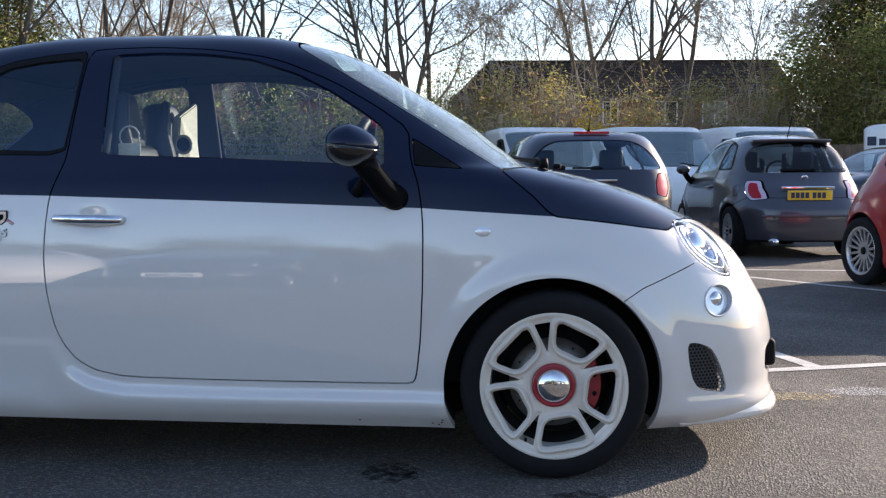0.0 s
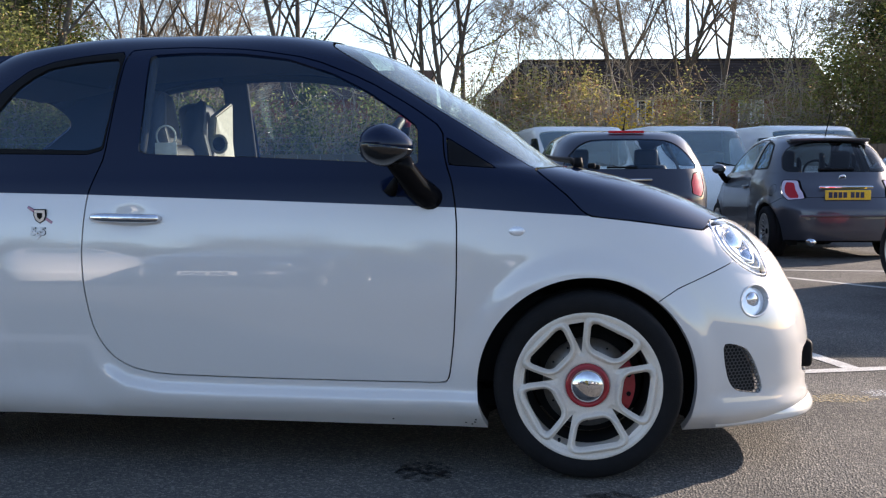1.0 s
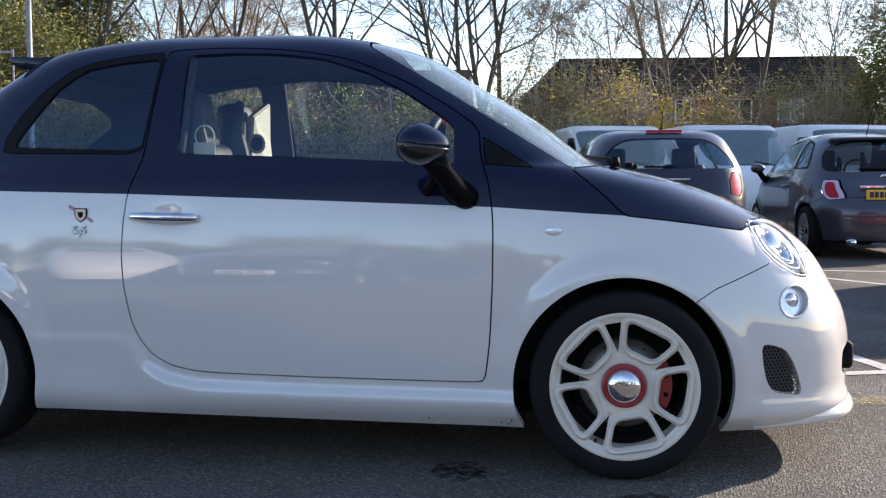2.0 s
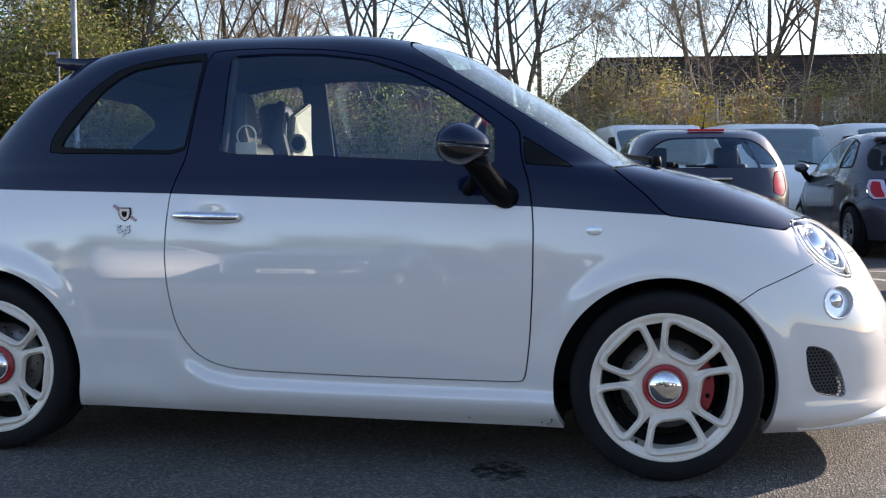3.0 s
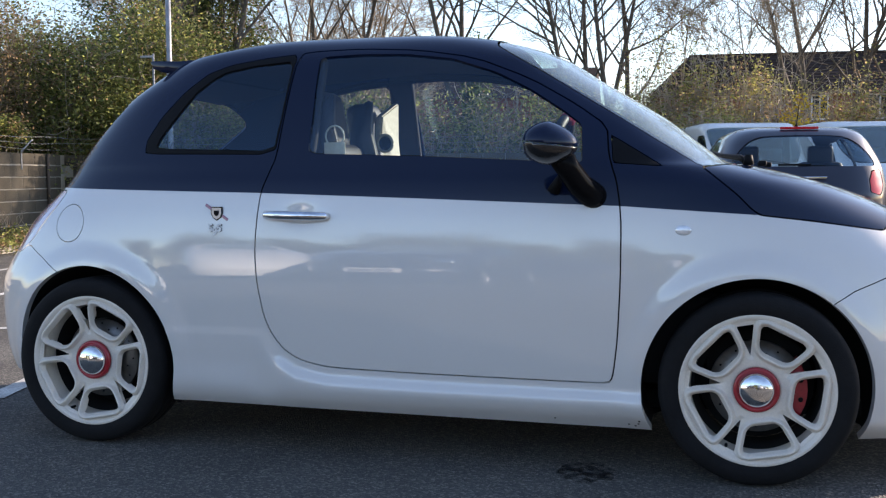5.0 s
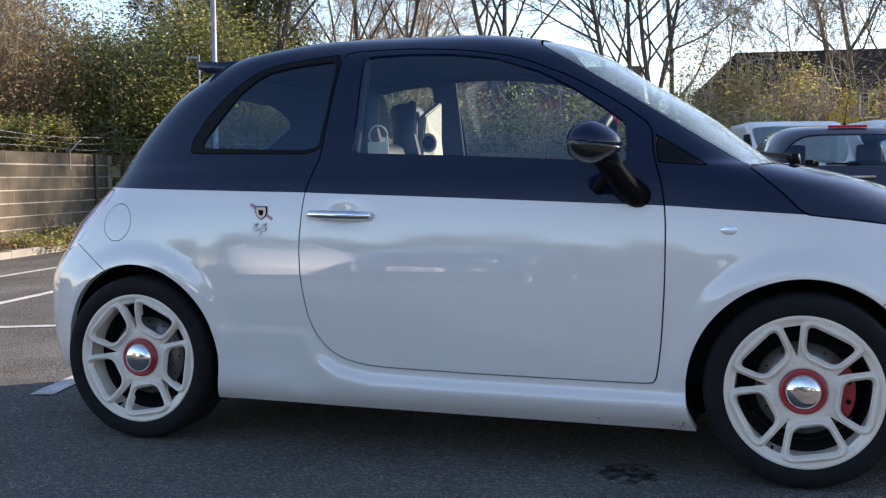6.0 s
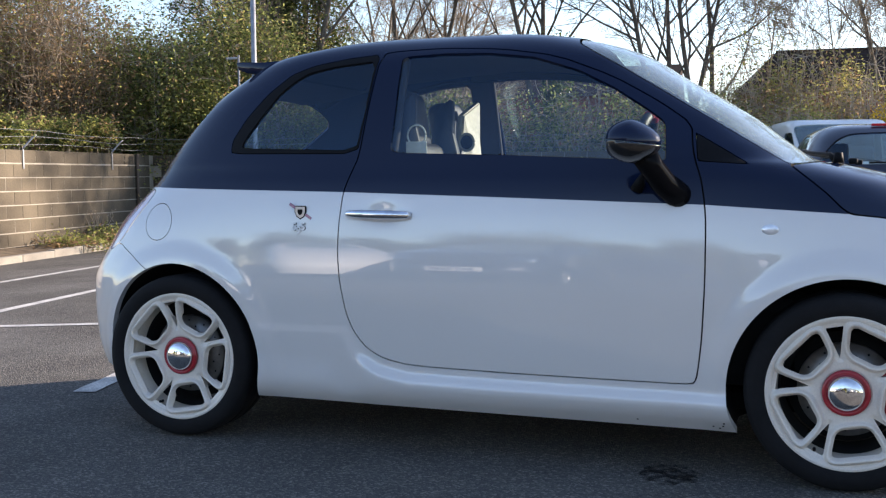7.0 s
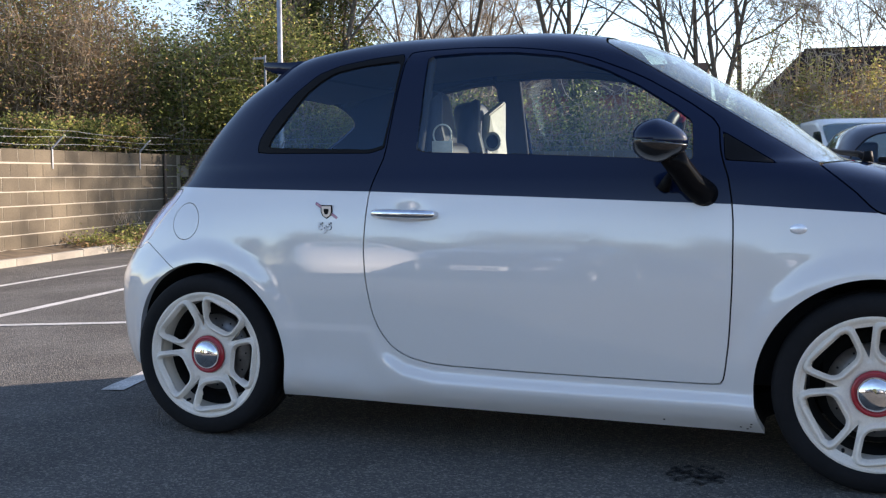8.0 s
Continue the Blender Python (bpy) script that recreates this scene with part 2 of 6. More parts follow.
def speckled(name, colour, scale, low, high):
    """Broken marks on the ground: speckles of colour with bare ground between."""
    m = bpy.data.materials.new(name)
    m.use_nodes = True
    t = m.node_tree
    add, link = t.nodes.new, t.links.new
    bsdf, clear, both, tex, rng = t.nodes["Principled BSDF"], add("ShaderNodeBsdfTransparent"), add("ShaderNodeMixShader"), add("ShaderNodeTexNoise"), add("ShaderNodeMapRange")
    tex.inputs["Scale"].default_value, tex.inputs["Detail"].default_value = scale, 4.0
    link(add("ShaderNodeTexCoord").outputs["Object"], tex.inputs["Vector"])
    rng.inputs["From Min"].default_value, rng.inputs["From Max"].default_value = low, high
    link(tex.outputs["Fac"], rng.inputs["Value"])
    bsdf.inputs["Base Color"].default_value, bsdf.inputs["Roughness"].default_value = (*colour, 1), 0.5
    link(rng.outputs["Result"], both.inputs["Fac"])
    link(clear.outputs["BSDF"], both.inputs[1])
    link(bsdf.outputs["BSDF"], both.inputs[2])
    link(both.outputs["Shader"], t.nodes["Material Output"].inputs["Surface"])
    return m


# white speckles stand in for the sun's glint on wet tarmac
WHITE_SPECKLE = speckled("painted_white_glint", (0.62, 0.62, 0.60), 90, 0.42, 0.72)
YELLOW_SPECKLE = speckled("faded_yellow_paint", (0.42, 0.33, 0.17), 60, 0.38, 0.7)
DARK_SPECKLE = speckled("oil_stain", (0.012, 0.012, 0.013), 25, 0.42, 0.62)
# ---- mesh helpers ----
def mesh_part(name, verts, faces, material, parent=None, label="", smooth=True, normals=None):
    """One mesh object from vertices and faces, under a thing or a part."""
    me = bpy.data.meshes.new(name)
    me.from_pydata([tuple(v) for v in verts], [], [tuple(f) for f in faces])
    me.materials.append(material)
    me.shade_smooth() if smooth else me.shade_flat()
    if normals is not None and len(verts):
        me.normals_split_custom_set_from_vertices([tuple(n) for n in normals])
    ob = new(name, me)
    if parent is not None:
        ob.parent = parent
    return tagged(ob, label)


def part(name, bm, material, parent=None, label="", smooth=False):
    """One mesh object from a bmesh, under a thing or a part."""
    me = bpy.data.meshes.new(name)
    bm.to_mesh(me)
    bm.free()
    me.materials.append(material)
    me.shade_smooth() if smooth else me.shade_flat()
    ob = new(name, me)
    if parent is not None:
        ob.parent = parent
    return tagged(ob, label)


def big_mesh(name, verts, quads, material, parent=None, label="", smooth=False):
    """A large mesh from arrays of vertices and of faces with the same number of corners."""
    verts, quads = np.asarray(verts, dtype=np.float32), np.asarray(quads, dtype=np.int32)
    me = bpy.data.meshes.new(name)
    n, k = quads.shape
    me.vertices.add(len(verts))
    me.vertices.foreach_set("co", verts.ravel())
    me.loops.add(n * k)
    me.loops.foreach_set("vertex_index", quads.ravel())
    me.polygons.add(n)
    me.polygons.foreach_set("loop_start", np.arange(0, n * k, k, dtype=np.int32))
    me.update(calc_edges=True)
    me.materials.append(material)
    me.shade_smooth() if smooth else me.shade_flat()
    ob = new(name, me)
    if parent is not None:
        ob.parent = parent
    return tagged(ob, label)


def thing(name, label, category, group="", kind="", at=None):
    ob = new(name)
    ob.empty_display_size = 0.2
    if at is not None:
        ob.matrix_world = at
    return tagged(ob, label, category, group, kind)


def box_bm(size, centre=(0, 0, 0), bevel=0.0, segments=2, turn=None):
    """A box with rounded edges."""
    bm = bmesh.new()
    bmesh.ops.create_cube(bm, size=1.0)
    bmesh.ops.scale(bm, vec=size, verts=bm.verts)
    if bevel:
        bmesh.ops.bevel(bm, geom=bm.edges[:], offset=bevel, segments=segments, affect="EDGES", profile=0.6)
    if turn is not None:
        bmesh.ops.transform(bm, matrix=turn, verts=bm.verts)
    bmesh.ops.translate(bm, vec=centre, verts=bm.verts)
    return bm


def lathe(profile, steps=64, axis_y=True):
    """Turns a profile of (radius, along) round the y axis. Returns vertices and faces."""
    verts, faces, n = [], [], len(profile)
    for i in range(steps):
        a = 2 * math.pi * i / steps
        for r, d in profile:
            verts.append((r * math.cos(a), d, r * math.sin(a)))
    for i in range(steps):
        j = (i + 1) % steps
        for k in range(n - 1):
            faces.append((i * n + k, i * n + k + 1, j * n + k + 1, j * n + k))
    return verts, faces


def tube(points, radii, sides=6, closed_ends=True):
    """A tapered tube along points. Returns vertices and faces."""
    pts = [Vector(p) for p in points]
    verts, faces = [], []
    up = Vector((0.13, 0.31, 0.94))
    for i, p in enumerate(pts):
        d = (pts[min(i + 1, len(pts) - 1)] - pts[max(i - 1, 0)]).normalized()
        a = d.cross(up)
        a = (a if a.length > 1e-4 else d.orthogonal()).normalized()
        b = d.cross(a)
        for k in range(sides):
            w = 2 * math.pi * k / sides
            verts.append(p + radii[i] * (math.cos(w) * a + math.sin(w) * b))
    for i in range(len(pts) - 1):
        for k in range(sides):
            j = (k + 1) % sides
            faces.append((i * sides + k, i * sides + j, (i + 1) * sides + j, (i + 1) * sides + k))
    if closed_ends:
        faces.append(tuple(reversed(range(sides))))
        faces.append(tuple((len(pts) - 1) * sides + k for k in range(sides)))
    return verts, faces


def joined(*pieces):
    verts, faces = [], []
    for v, f in pieces:
        o = len(verts)
        verts += list(v)
        faces += [tuple(i + o for i in face) for face in f]
    return verts, faces


def spline(points):
    """A monotone cubic through (at, value) pairs, for arrays."""
    xs, ys = np.array([p[0] for p in points], float), np.array([p[1] for p in points], float)
    h, d = np.diff(xs), np.diff(ys) / np.diff(xs)
    m = np.zeros(len(xs))
    m[0], m[-1] = d[0], d[-1]
    for i in range(1, len(xs) - 1):
        if d[i - 1] * d[i] > 0:
            w1, w2 = 2 * h[i] + h[i - 1], h[i] + 2 * h[i - 1]
            m[i] = (w1 + w2) / (w1 / d[i - 1] + w2 / d[i])

    def at(x):
        x = np.clip(x, xs[0], xs[-1])
        i = np.clip(np.searchsorted(xs, x) - 1, 0, len(h) - 1)
        t = (x - xs[i]) / h[i]
        return ys[i] * (1 + 2 * t) * (1 - t) ** 2 + ys[i + 1] * t * t * (3 - 2 * t) + h[i] * (m[i] * t * (1 - t) ** 2 - m[i + 1] * t * t * (1 - t))
    return at


def step(a, b, v):
    t = np.clip((v - a) / (b - a), 0, 1)
    return t * t * (3 - 2 * t)


def rounded(points, times=2, cut=0.18):
    """Corner-cutting of a closed outline."""
    p = np.array(points, float)
    for _ in range(times):
        q = np.roll(p, -1, axis=0)
        p = np.stack([(1 - cut) * p + cut * q, cut * p + (1 - cut) * q], 1).reshape(-1, 2)
    return p


def outline_field(points):
    """Signed distance to a closed outline in the side view (x, z): negative inside."""
    p = np.array(points, float)
    a, b = p, np.roll(p, -1, axis=0)

    def at(x, z):
        best, inside = np.full(len(x), 1e9), np.zeros(len(x), bool)
        for (ax, az), (bx, bz) in zip(a, b):
            ex, ez = bx - ax, bz - az
            t = np.clip(((x - ax) * ex + (z - az) * ez) / max(ex * ex + ez * ez, 1e-12), 0, 1)
            best = np.minimum(best, np.hypot(x - ax - t * ex, z - az - t * ez))
            cross = ((az > z) != (bz > z)) & (x < ex * (z - az) / (ez if abs(ez) > 1e-12 else 1e-12) + ax)
            inside ^= cross
        return np.where(inside, -best, best)
    return at


def circle_field(cx, cz, r):
    return lambda x, z: np.hypot(x - cx, z - cz) - r


class Sheet:
    """A surface that can be cut along curves: vertices, normals, faces."""

    def __init__(self, v, n, f):
        self.v, self.n, self.f = v, n, f

    def cut(self, values):
        """Splits at the zero line of a value per vertex. Returns the negative and the positive side."""
        v, n, val = self.v.tolist(), self.n.tolist(), values.tolist()
        made, sides = {}, ([], [])
        for face in self.f:
            s = [val[i] <= 0 for i in face]
            if all(s):
                sides[0].append(face)
            elif not any(s):
                sides[1].append(face)
            else:
                one, two = [], []
                for k, i in enumerate(face):
                    j = face[(k + 1) % len(face)]
                    (one if s[k] else two).append(i)
                    if s[k] != s[(k + 1) % len(face)]:
                        key = (i, j) if i < j else (j, i)
                        if key not in made:
                            t = val[key[0]] / (val[key[0]] - val[key[1]])
                            made[key] = len(v)
                            v.append([p + t * (r - p) for p, r in zip(v[key[0]], v[key[1]])])
                            n.append([p + t * (r - p) for p, r in zip(n[key[0]], n[key[1]])])
                        one.append(made[key])
                        two.append(made[key])
                for side, poly in zip(sides, (one, two)):
                    if len(poly) > 2:
                        side.append(tuple(poly))
        v, n = np.array(v), np.array(n)
        return [Sheet(v, n, f).tidy() for f in sides]

    def tidy(self):
        if not self.f:
            return Sheet(np.zeros((0, 3)), np.zeros((0, 3)), [])
        used = np.unique(np.concatenate([np.array(f) for f in self.f]))
        again = np.full(len(self.v), -1)
        again[used] = np.arange(len(used))
        return Sheet(self.v[used], self.n[used], [tuple(again[list(f)].tolist()) for f in self.f])

    def split(self, field, gap=0.0):
        """The panel inside a side-view field, and the rest, with a gap of that half width."""
        val = field(self.v[:, 0], self.v[:, 2]) if len(self.v) else np.zeros(0)
        if not gap:
            return self.cut(val)
        inner, outer = self.cut(val + gap)
        val = field(outer.v[:, 0], outer.v[:, 2]) if len(outer.v) else np.zeros(0)
        return inner, outer.cut(val - gap)[1]

    def lipped(self, depth=0.014):
        """With its edges turned inwards, which gives the panel thickness."""
        if not self.f:
            return self
        count, v, n, f = {}, self.v.tolist(), self.n.tolist(), list(self.f)
        for face in self.f:
            for k, i in enumerate(face):
                j = face[(k + 1) % len(face)]
                key = (i, j) if i < j else (j, i)
                count[key] = None if key in count else (i, j)
        for edge in count.values():
            if edge is None:
                continue
            i, j = edge
            a, b = Vector(v[i]), Vector(v[j])
            if abs(a.y) < 1e-3 and abs(b.y) < 1e-3:
                continue
            na, nb = Vector(n[i]).normalized(), Vector(n[j]).normalized()
            out = (b - a).cross(na)
            out = out.normalized() if out.length > 1e-9 else na
            o = len(v)
            v += [tuple(a), tuple(b), tuple(b - depth * nb), tuple(a - depth * na)]
            n += [tuple(out)] * 4
            f.append((o + 1, o, o + 3, o + 2))
        return Sheet(np.array(v), np.array(n), f)

    def moved(self, inwards):
        return Sheet(self.v - inwards * self.n, self.n, self.f)

    def mirrored(self):
        s = np.array([1.0, -1.0, 1.0])
        return Sheet(self.v * s, self.n * s, [tuple(reversed(f)) for f in self.f])

    def both(self):
        """Joined with its mirror image."""
        m, o = self.mirrored(), len(self.v)
        return Sheet(np.concatenate([self.v, m.v]), np.concatenate([self.n, m.n]), self.f + [tuple(i + o for i in f) for f in m.f])

    def part(self, name, material, parent, label=""):
        return mesh_part(name, self.v, self.f, material, parent, label, normals=self.n / np.maximum(np.linalg.norm(self.n, axis=1, keepdims=True), 1e-9))


class Shell:
    """A car body as rounded plan outlines stacked by height: front and rear ends, half width, and the squareness of the corners."""

    def __init__(self, front, rear, wide, corner_front, corner_rear, bulge=None):
        self.front, self.rear, self.wide = spline(front), spline(rear), spline(wide)
        self.nf, self.mf = spline([(z, n) for z, n, m in corner_front]), spline([(z, m) for z, n, m in corner_front])
        self.nr, self.mr = spline([(z, n) for z, n, m in corner_rear]), spline([(z, m) for z, n, m in corner_rear])
        self.low, self.high, self.bulge = front[0][0], front[-1][0], bulge

    def half(self, x, z):
        a, c = (self.front(z) - self.rear(z)) / 2, (self.front(z) + self.rear(z)) / 2
        xi = np.clip(np.abs((x - c) / a), 0, 1)
        n, m = np.where(x > c, self.nf(z), self.nr(z)), np.where(x > c, self.mf(z), self.mr(z))
        w = self.wide(z) * (1 - xi ** n) ** (1 / m)
        return w + self.bulge(x, z) * np.clip(w / 0.3, 0, 1) if self.bulge else w

    def side(self, x, z):
        return float(self.half(np.array([x]), np.array([z]))[0])

    def sheet(self, levels=170, around=250):
        z = np.linspace(self.low, self.high - 1e-4, 4000)
        run = np.concatenate([[0], np.cumsum(np.sqrt(np.diff(z) ** 2 + (0.35 * np.diff(self.front(z))) ** 2 + (0.35 * np.diff(self.rear(z))) ** 2 + np.diff(self.wide(z)) ** 2))])
        z = np.interp(np.linspace(0, run[-1], levels), run, z)[:, None]
        th = np.linspace(0, math.pi, 6000)
        c, s = np.cos(th), np.sin(th)
        px, py = 1.8 * np.sign(c) * np.abs(c) ** (2 / 4.8), 0.8 * np.abs(s) ** (2 / 3.0)
        run = np.concatenate([[0], np.cumsum(np.hypot(np.diff(px), np.diff(py)))])
        th = np.interp(np.linspace(0, run[-1], around), run, th)[None, :]
        c, s = np.cos(th), np.abs(np.sin(th))
        s[:, 0] = s[:, -1] = 0.0
        n, m = np.where(c > 0, self.nf(z), self.nr(z)), np.where(c > 0, self.mf(z), self.mr(z))
        a, mid = (self.front(z) - self.rear(z)) / 2, (self.front(z) + self.rear(z)) / 2
        x = mid + a * np.sign(c) * np.abs(c) ** (2 / n)
        y = -self.wide(z) * s ** (2 / m)
        zz = z + 0 * x
        if self.bulge:
            y = y - self.bulge(x.ravel(), zz.ravel()).reshape(x.shape) * np.clip(-y / 0.3, 0, 1)
        g = np.stack([x, y, zz], -1)
        du, dv = np.gradient(g, axis=1), np.gradient(g, axis=0)
        nor = np.cross(du, dv)
        nor /= np.maximum(np.linalg.norm(nor, axis=-1, keepdims=True), 1e-12)
        flip = np.sign((nor * np.stack([x + 1.05, y, zz - 0.7], -1)).sum(-1, keepdims=True))
        if flip.mean() < 0:
            nor = -nor
        nor[:, 0, 1] = nor[:, -1, 1] = 0.0
        v, nn = g.reshape(-1, 3), nor.reshape(-1, 3)
        idx = np.arange(levels * around).reshape(levels, around)
        f = np.stack([idx[:-1, :-1], idx[:-1, 1:], idx[1:, 1:], idx[1:, :-1]], -1).reshape(-1, 4)
        p0, p1, p2 = v[f[len(f) // 2, 0]], v[f[len(f) // 2, 1]], v[f[len(f) // 2, 2]]
        if np.dot(np.cross(p1 - p0, p2 - p0), nn[f[len(f) // 2, 0]]) < 0:
            f = f[:, ::-1]
        return Sheet(v, nn, [tuple(q) for q in f.tolist()])
# ---- the small two-door hatchback: origin at the front axle on the ground, nose towards +x, near side -y ----
DOOR = [(-1.583, 1.392), (-1.587, 1.175), (-1.592, 1.021), (-1.612, 0.96), (-1.63, 0.898), (-1.64, 0.788), (-1.643, 0.693), (-1.636, 0.597), (-1.615, 0.481), (-1.59, 0.421), (-1.547, 0.366),
        (-1.487, 0.331), (-1.387, 0.31), (-1.07, 0.303), (-0.69, 0.3), (-0.458, 0.299), (-0.441, 0.304), (-0.433, 0.333), (-0.42, 0.442), (-0.411, 0.62), (-0.411, 0.796), (-0.417, 0.866),
        (-0.43, 0.937), (-0.45, 0.99), (-0.46, 1.027), (-0.47, 1.111), (-0.576, 1.186), (-0.733, 1.276), (-0.933, 1.356), (-1.14, 1.391), (-1.354, 1.404), (-1.522, 1.4)]
DOOR_GLASS = [(-1.477, 1.034), (-1.481, 1.173), (-1.497, 1.37), (-1.47, 1.376), (-1.344, 1.381), (-1.176, 1.375), (-1.011, 1.353), (-0.848, 1.299), (-0.727, 1.237), (-0.608, 1.16), (-0.553, 1.118), (-0.542, 0.994), (-0.738, 1.005), (-1.08, 1.021)]
QUARTER_GLASS = [(-2.07, 1.057), (-2.06, 1.09), (-2.02, 1.154), (-1.952, 1.257), (-1.90, 1.302), (-1.856, 1.329), (-1.747, 1.35), (-1.6, 1.364), (-1.598, 1.193), (-1.608, 1.043)]
QUARTER_SEAL = [(-2.112, 1.036), (-2.115, 1.083), (-2.074, 1.166), (-2.002, 1.259), (-1.927, 1.326), (-1.843, 1.357), (-1.713, 1.379), (-1.59, 1.391), (-1.592, 1.193), (-1.6, 1.03)]
CORNER_TRIM = [(-0.455, 1.082), (-0.444, 0.992), (-0.29, 0.981)]
SCREEN = [(-0.175, 0.982), (-0.354, 1.092), (-0.542, 1.208), (-0.70, 1.305), (-0.80, 1.362), (-0.87, 1.405), (-0.885, 1.43), (-0.86, 1.47), (0.3, 1.47), (0.3, 0.996), (-0.08, 0.992)]
BONNET = [(-0.171, 0.978), (-0.117, 0.935), (-0.065, 0.892), (-0.022, 0.848), (0.004, 0.829), (0.173, 0.809), (0.375, 0.778), (0.4, 0.8), (0.46, 0.812), (0.52, 0.797), (0.58, 0.774), (0.64, 0.766), (0.9, 0.766), (0.9, 0.99), (-0.08, 0.989)]
HEADLIGHT = [(0.4, 0.808), (0.45, 0.81), (0.502, 0.788), (0.551, 0.746), (0.583, 0.693), (0.598, 0.64), (0.593, 0.619), (0.545, 0.63), (0.486, 0.666), (0.431, 0.72), (0.402, 0.773), (0.394, 0.797)]
VENT = [(0.431, 0.418), (0.462, 0.418), (0.51, 0.4), (0.54, 0.352), (0.562, 0.294), (0.571, 0.252), (0.56, 0.247), (0.545, 0.249), (0.475, 0.262), (0.45, 0.300), (0.437, 0.359)]
FRONT_BUMPER = [(0.2, 0.54), (0.225, 0.565), (0.281, 0.599), (0.457, 0.671), (0.5, 0.7), (0.6, 0.695), (0.95, 0.69), (0.95, 0.0), (0.2, 0.0)]
REAR_BUMPER = [(-2.4, 0.59), (-2.473, 0.631), (-2.613, 0.699), (-2.75, 0.705), (-3.2, 0.7), (-3.2, 0.0), (-2.4, 0.0)]
TAIL_LAMP = [(-2.485, 0.905), (-2.6, 0.905), (-2.66, 0.85), (-2.745, 0.77), (-2.80, 0.69), (-2.69, 0.672), (-2.615, 0.722), (-2.55, 0.8), (-2.50, 0.865)]
TAIL_CORE = [(-2.535, 0.882), (-2.6, 0.876), (-2.65, 0.832), (-2.722, 0.757), (-2.765, 0.70), (-2.695, 0.697), (-2.63, 0.748), (-2.565, 0.83)]
REAR_SCREEN = [(-2.33, 1.375), (-2.30, 1.2), (-2.47, 1.06), (-2.56, 1.03), (-3.0, 1.03), (-3.0, 1.375)]
LOWER_GRILLE = [(0.735, 0.385), (0.95, 0.385), (0.95, 0.265), (0.735, 0.265)]
SKIRT = [(-2.3, 0.434), (-1.985, 0.433), (-1.62, 0.427), (-1.6, 0.41), (-1.556, 0.352), (-1.49, 0.312), (-1.39, 0.293), (-1.07, 0.286), (-0.69, 0.283), (-0.1, 0.28), (-0.1, -0.3), (-2.3, -0.3)]
WHEEL_R, REAR_AXLE = 0.298, -2.3
skirt_field = outline_field(SKIRT)


def body_bulge(x, z):
    """Proud sill skirt, lips round the wheel arches, a dish behind the door handle."""
    below, rearward = -skirt_field(x, z), step(-1.52, -1.66, x)
    skirt = ((1 - rearward) * 0.026 * step(0.0, 0.05, below) + rearward * (0.0025 * step(0.0, 0.012, below) + 0.012 * step(0.1, 0.22, below))) * (1 - 0.75 * step(0.24, 0.14, z))
    lips = 0.0
    for cx in (0.0, REAR_AXLE - 0.01):
        r = np.hypot(x - cx, z - 0.292)
        lips = lips + 0.014 * step(0.44, 0.36, r) * step(0.1, 0.2, z)
    dish = -0.008 * np.exp(-((x + 1.48) / 0.055) ** 2 - ((z - 0.828) / 0.03) ** 2)
    crease = 0.002 * np.exp(-((z - 0.60) / 0.10) ** 2)
    ledge = 0.012 * step(0.262, 0.212, z) * step(0.36, 0.44, x)
    return skirt + lips + dish + crease + ledge


SMALL_CAR = Shell(
    front=[(0.13, 0.745), (0.16, 0.79), (0.19, 0.805), (0.23, 0.795), (0.3, 0.8), (0.38, 0.80), (0.47, 0.785), (0.58, 0.733), (0.70, 0.655), (0.78, 0.555), (0.84, 0.435), (0.88, 0.345), (0.92, 0.24),
           (0.95, 0.135), (0.98, 0.01), (1.0, -0.09), (1.05, -0.17), (1.153, -0.305), (1.224, -0.42), (1.306, -0.555), (1.377, -0.67), (1.425, -0.80), (1.45, -0.925), (1.468, -1.06), (1.48, -1.22), (1.487, -1.42)],
    rear=[(0.13, -2.83), (0.2, -2.89), (0.33, -2.925), (0.45, -2.93), (0.56, -2.92), (0.62, -2.89), (0.685, -2.845), (0.79, -2.775), (0.92, -2.655), (1.1, -2.52), (1.24, -2.395), (1.32, -2.29),
          (1.40, -2.16), (1.43, -2.03), (1.455, -1.87), (1.472, -1.70), (1.487, -1.44)],
    wide=[(0.13, 0.72), (0.2, 0.765), (0.3, 0.785), (0.45, 0.80), (0.6, 0.808), (0.7, 0.806), (0.8, 0.797), (0.88, 0.783), (0.93, 0.768), (0.97, 0.75), (1.1, 0.695), (1.2, 0.648), (1.3, 0.592),
          (1.37, 0.542), (1.42, 0.48), (1.45, 0.41), (1.47, 0.30), (1.48, 0.18), (1.487, 0.01)],
    corner_front=[(0.13, 4.5, 2.6), (0.72, 4.5, 2.6), (0.88, 5.2, 3.3), (1.05, 8.5, 3.9), (1.35, 7.5, 3.5), (1.487, 5, 2.6)],
    corner_rear=[(0.13, 5.2, 3.9), (0.75, 5.2, 3.8), (0.95, 5.2, 3.1), (1.2, 5.6, 3.0), (1.487, 5, 2.6)],
    bulge=body_bulge)


def tone_line(x):
    return np.interp(x, [-2.9, -2.58, -1.63, -1.066, -0.415, 0.004, 0.375, 0.46, 0.9], [0.925, 0.917, 0.898, 0.880, 0.857, 0.829, 0.778, 0.815, 0.83])


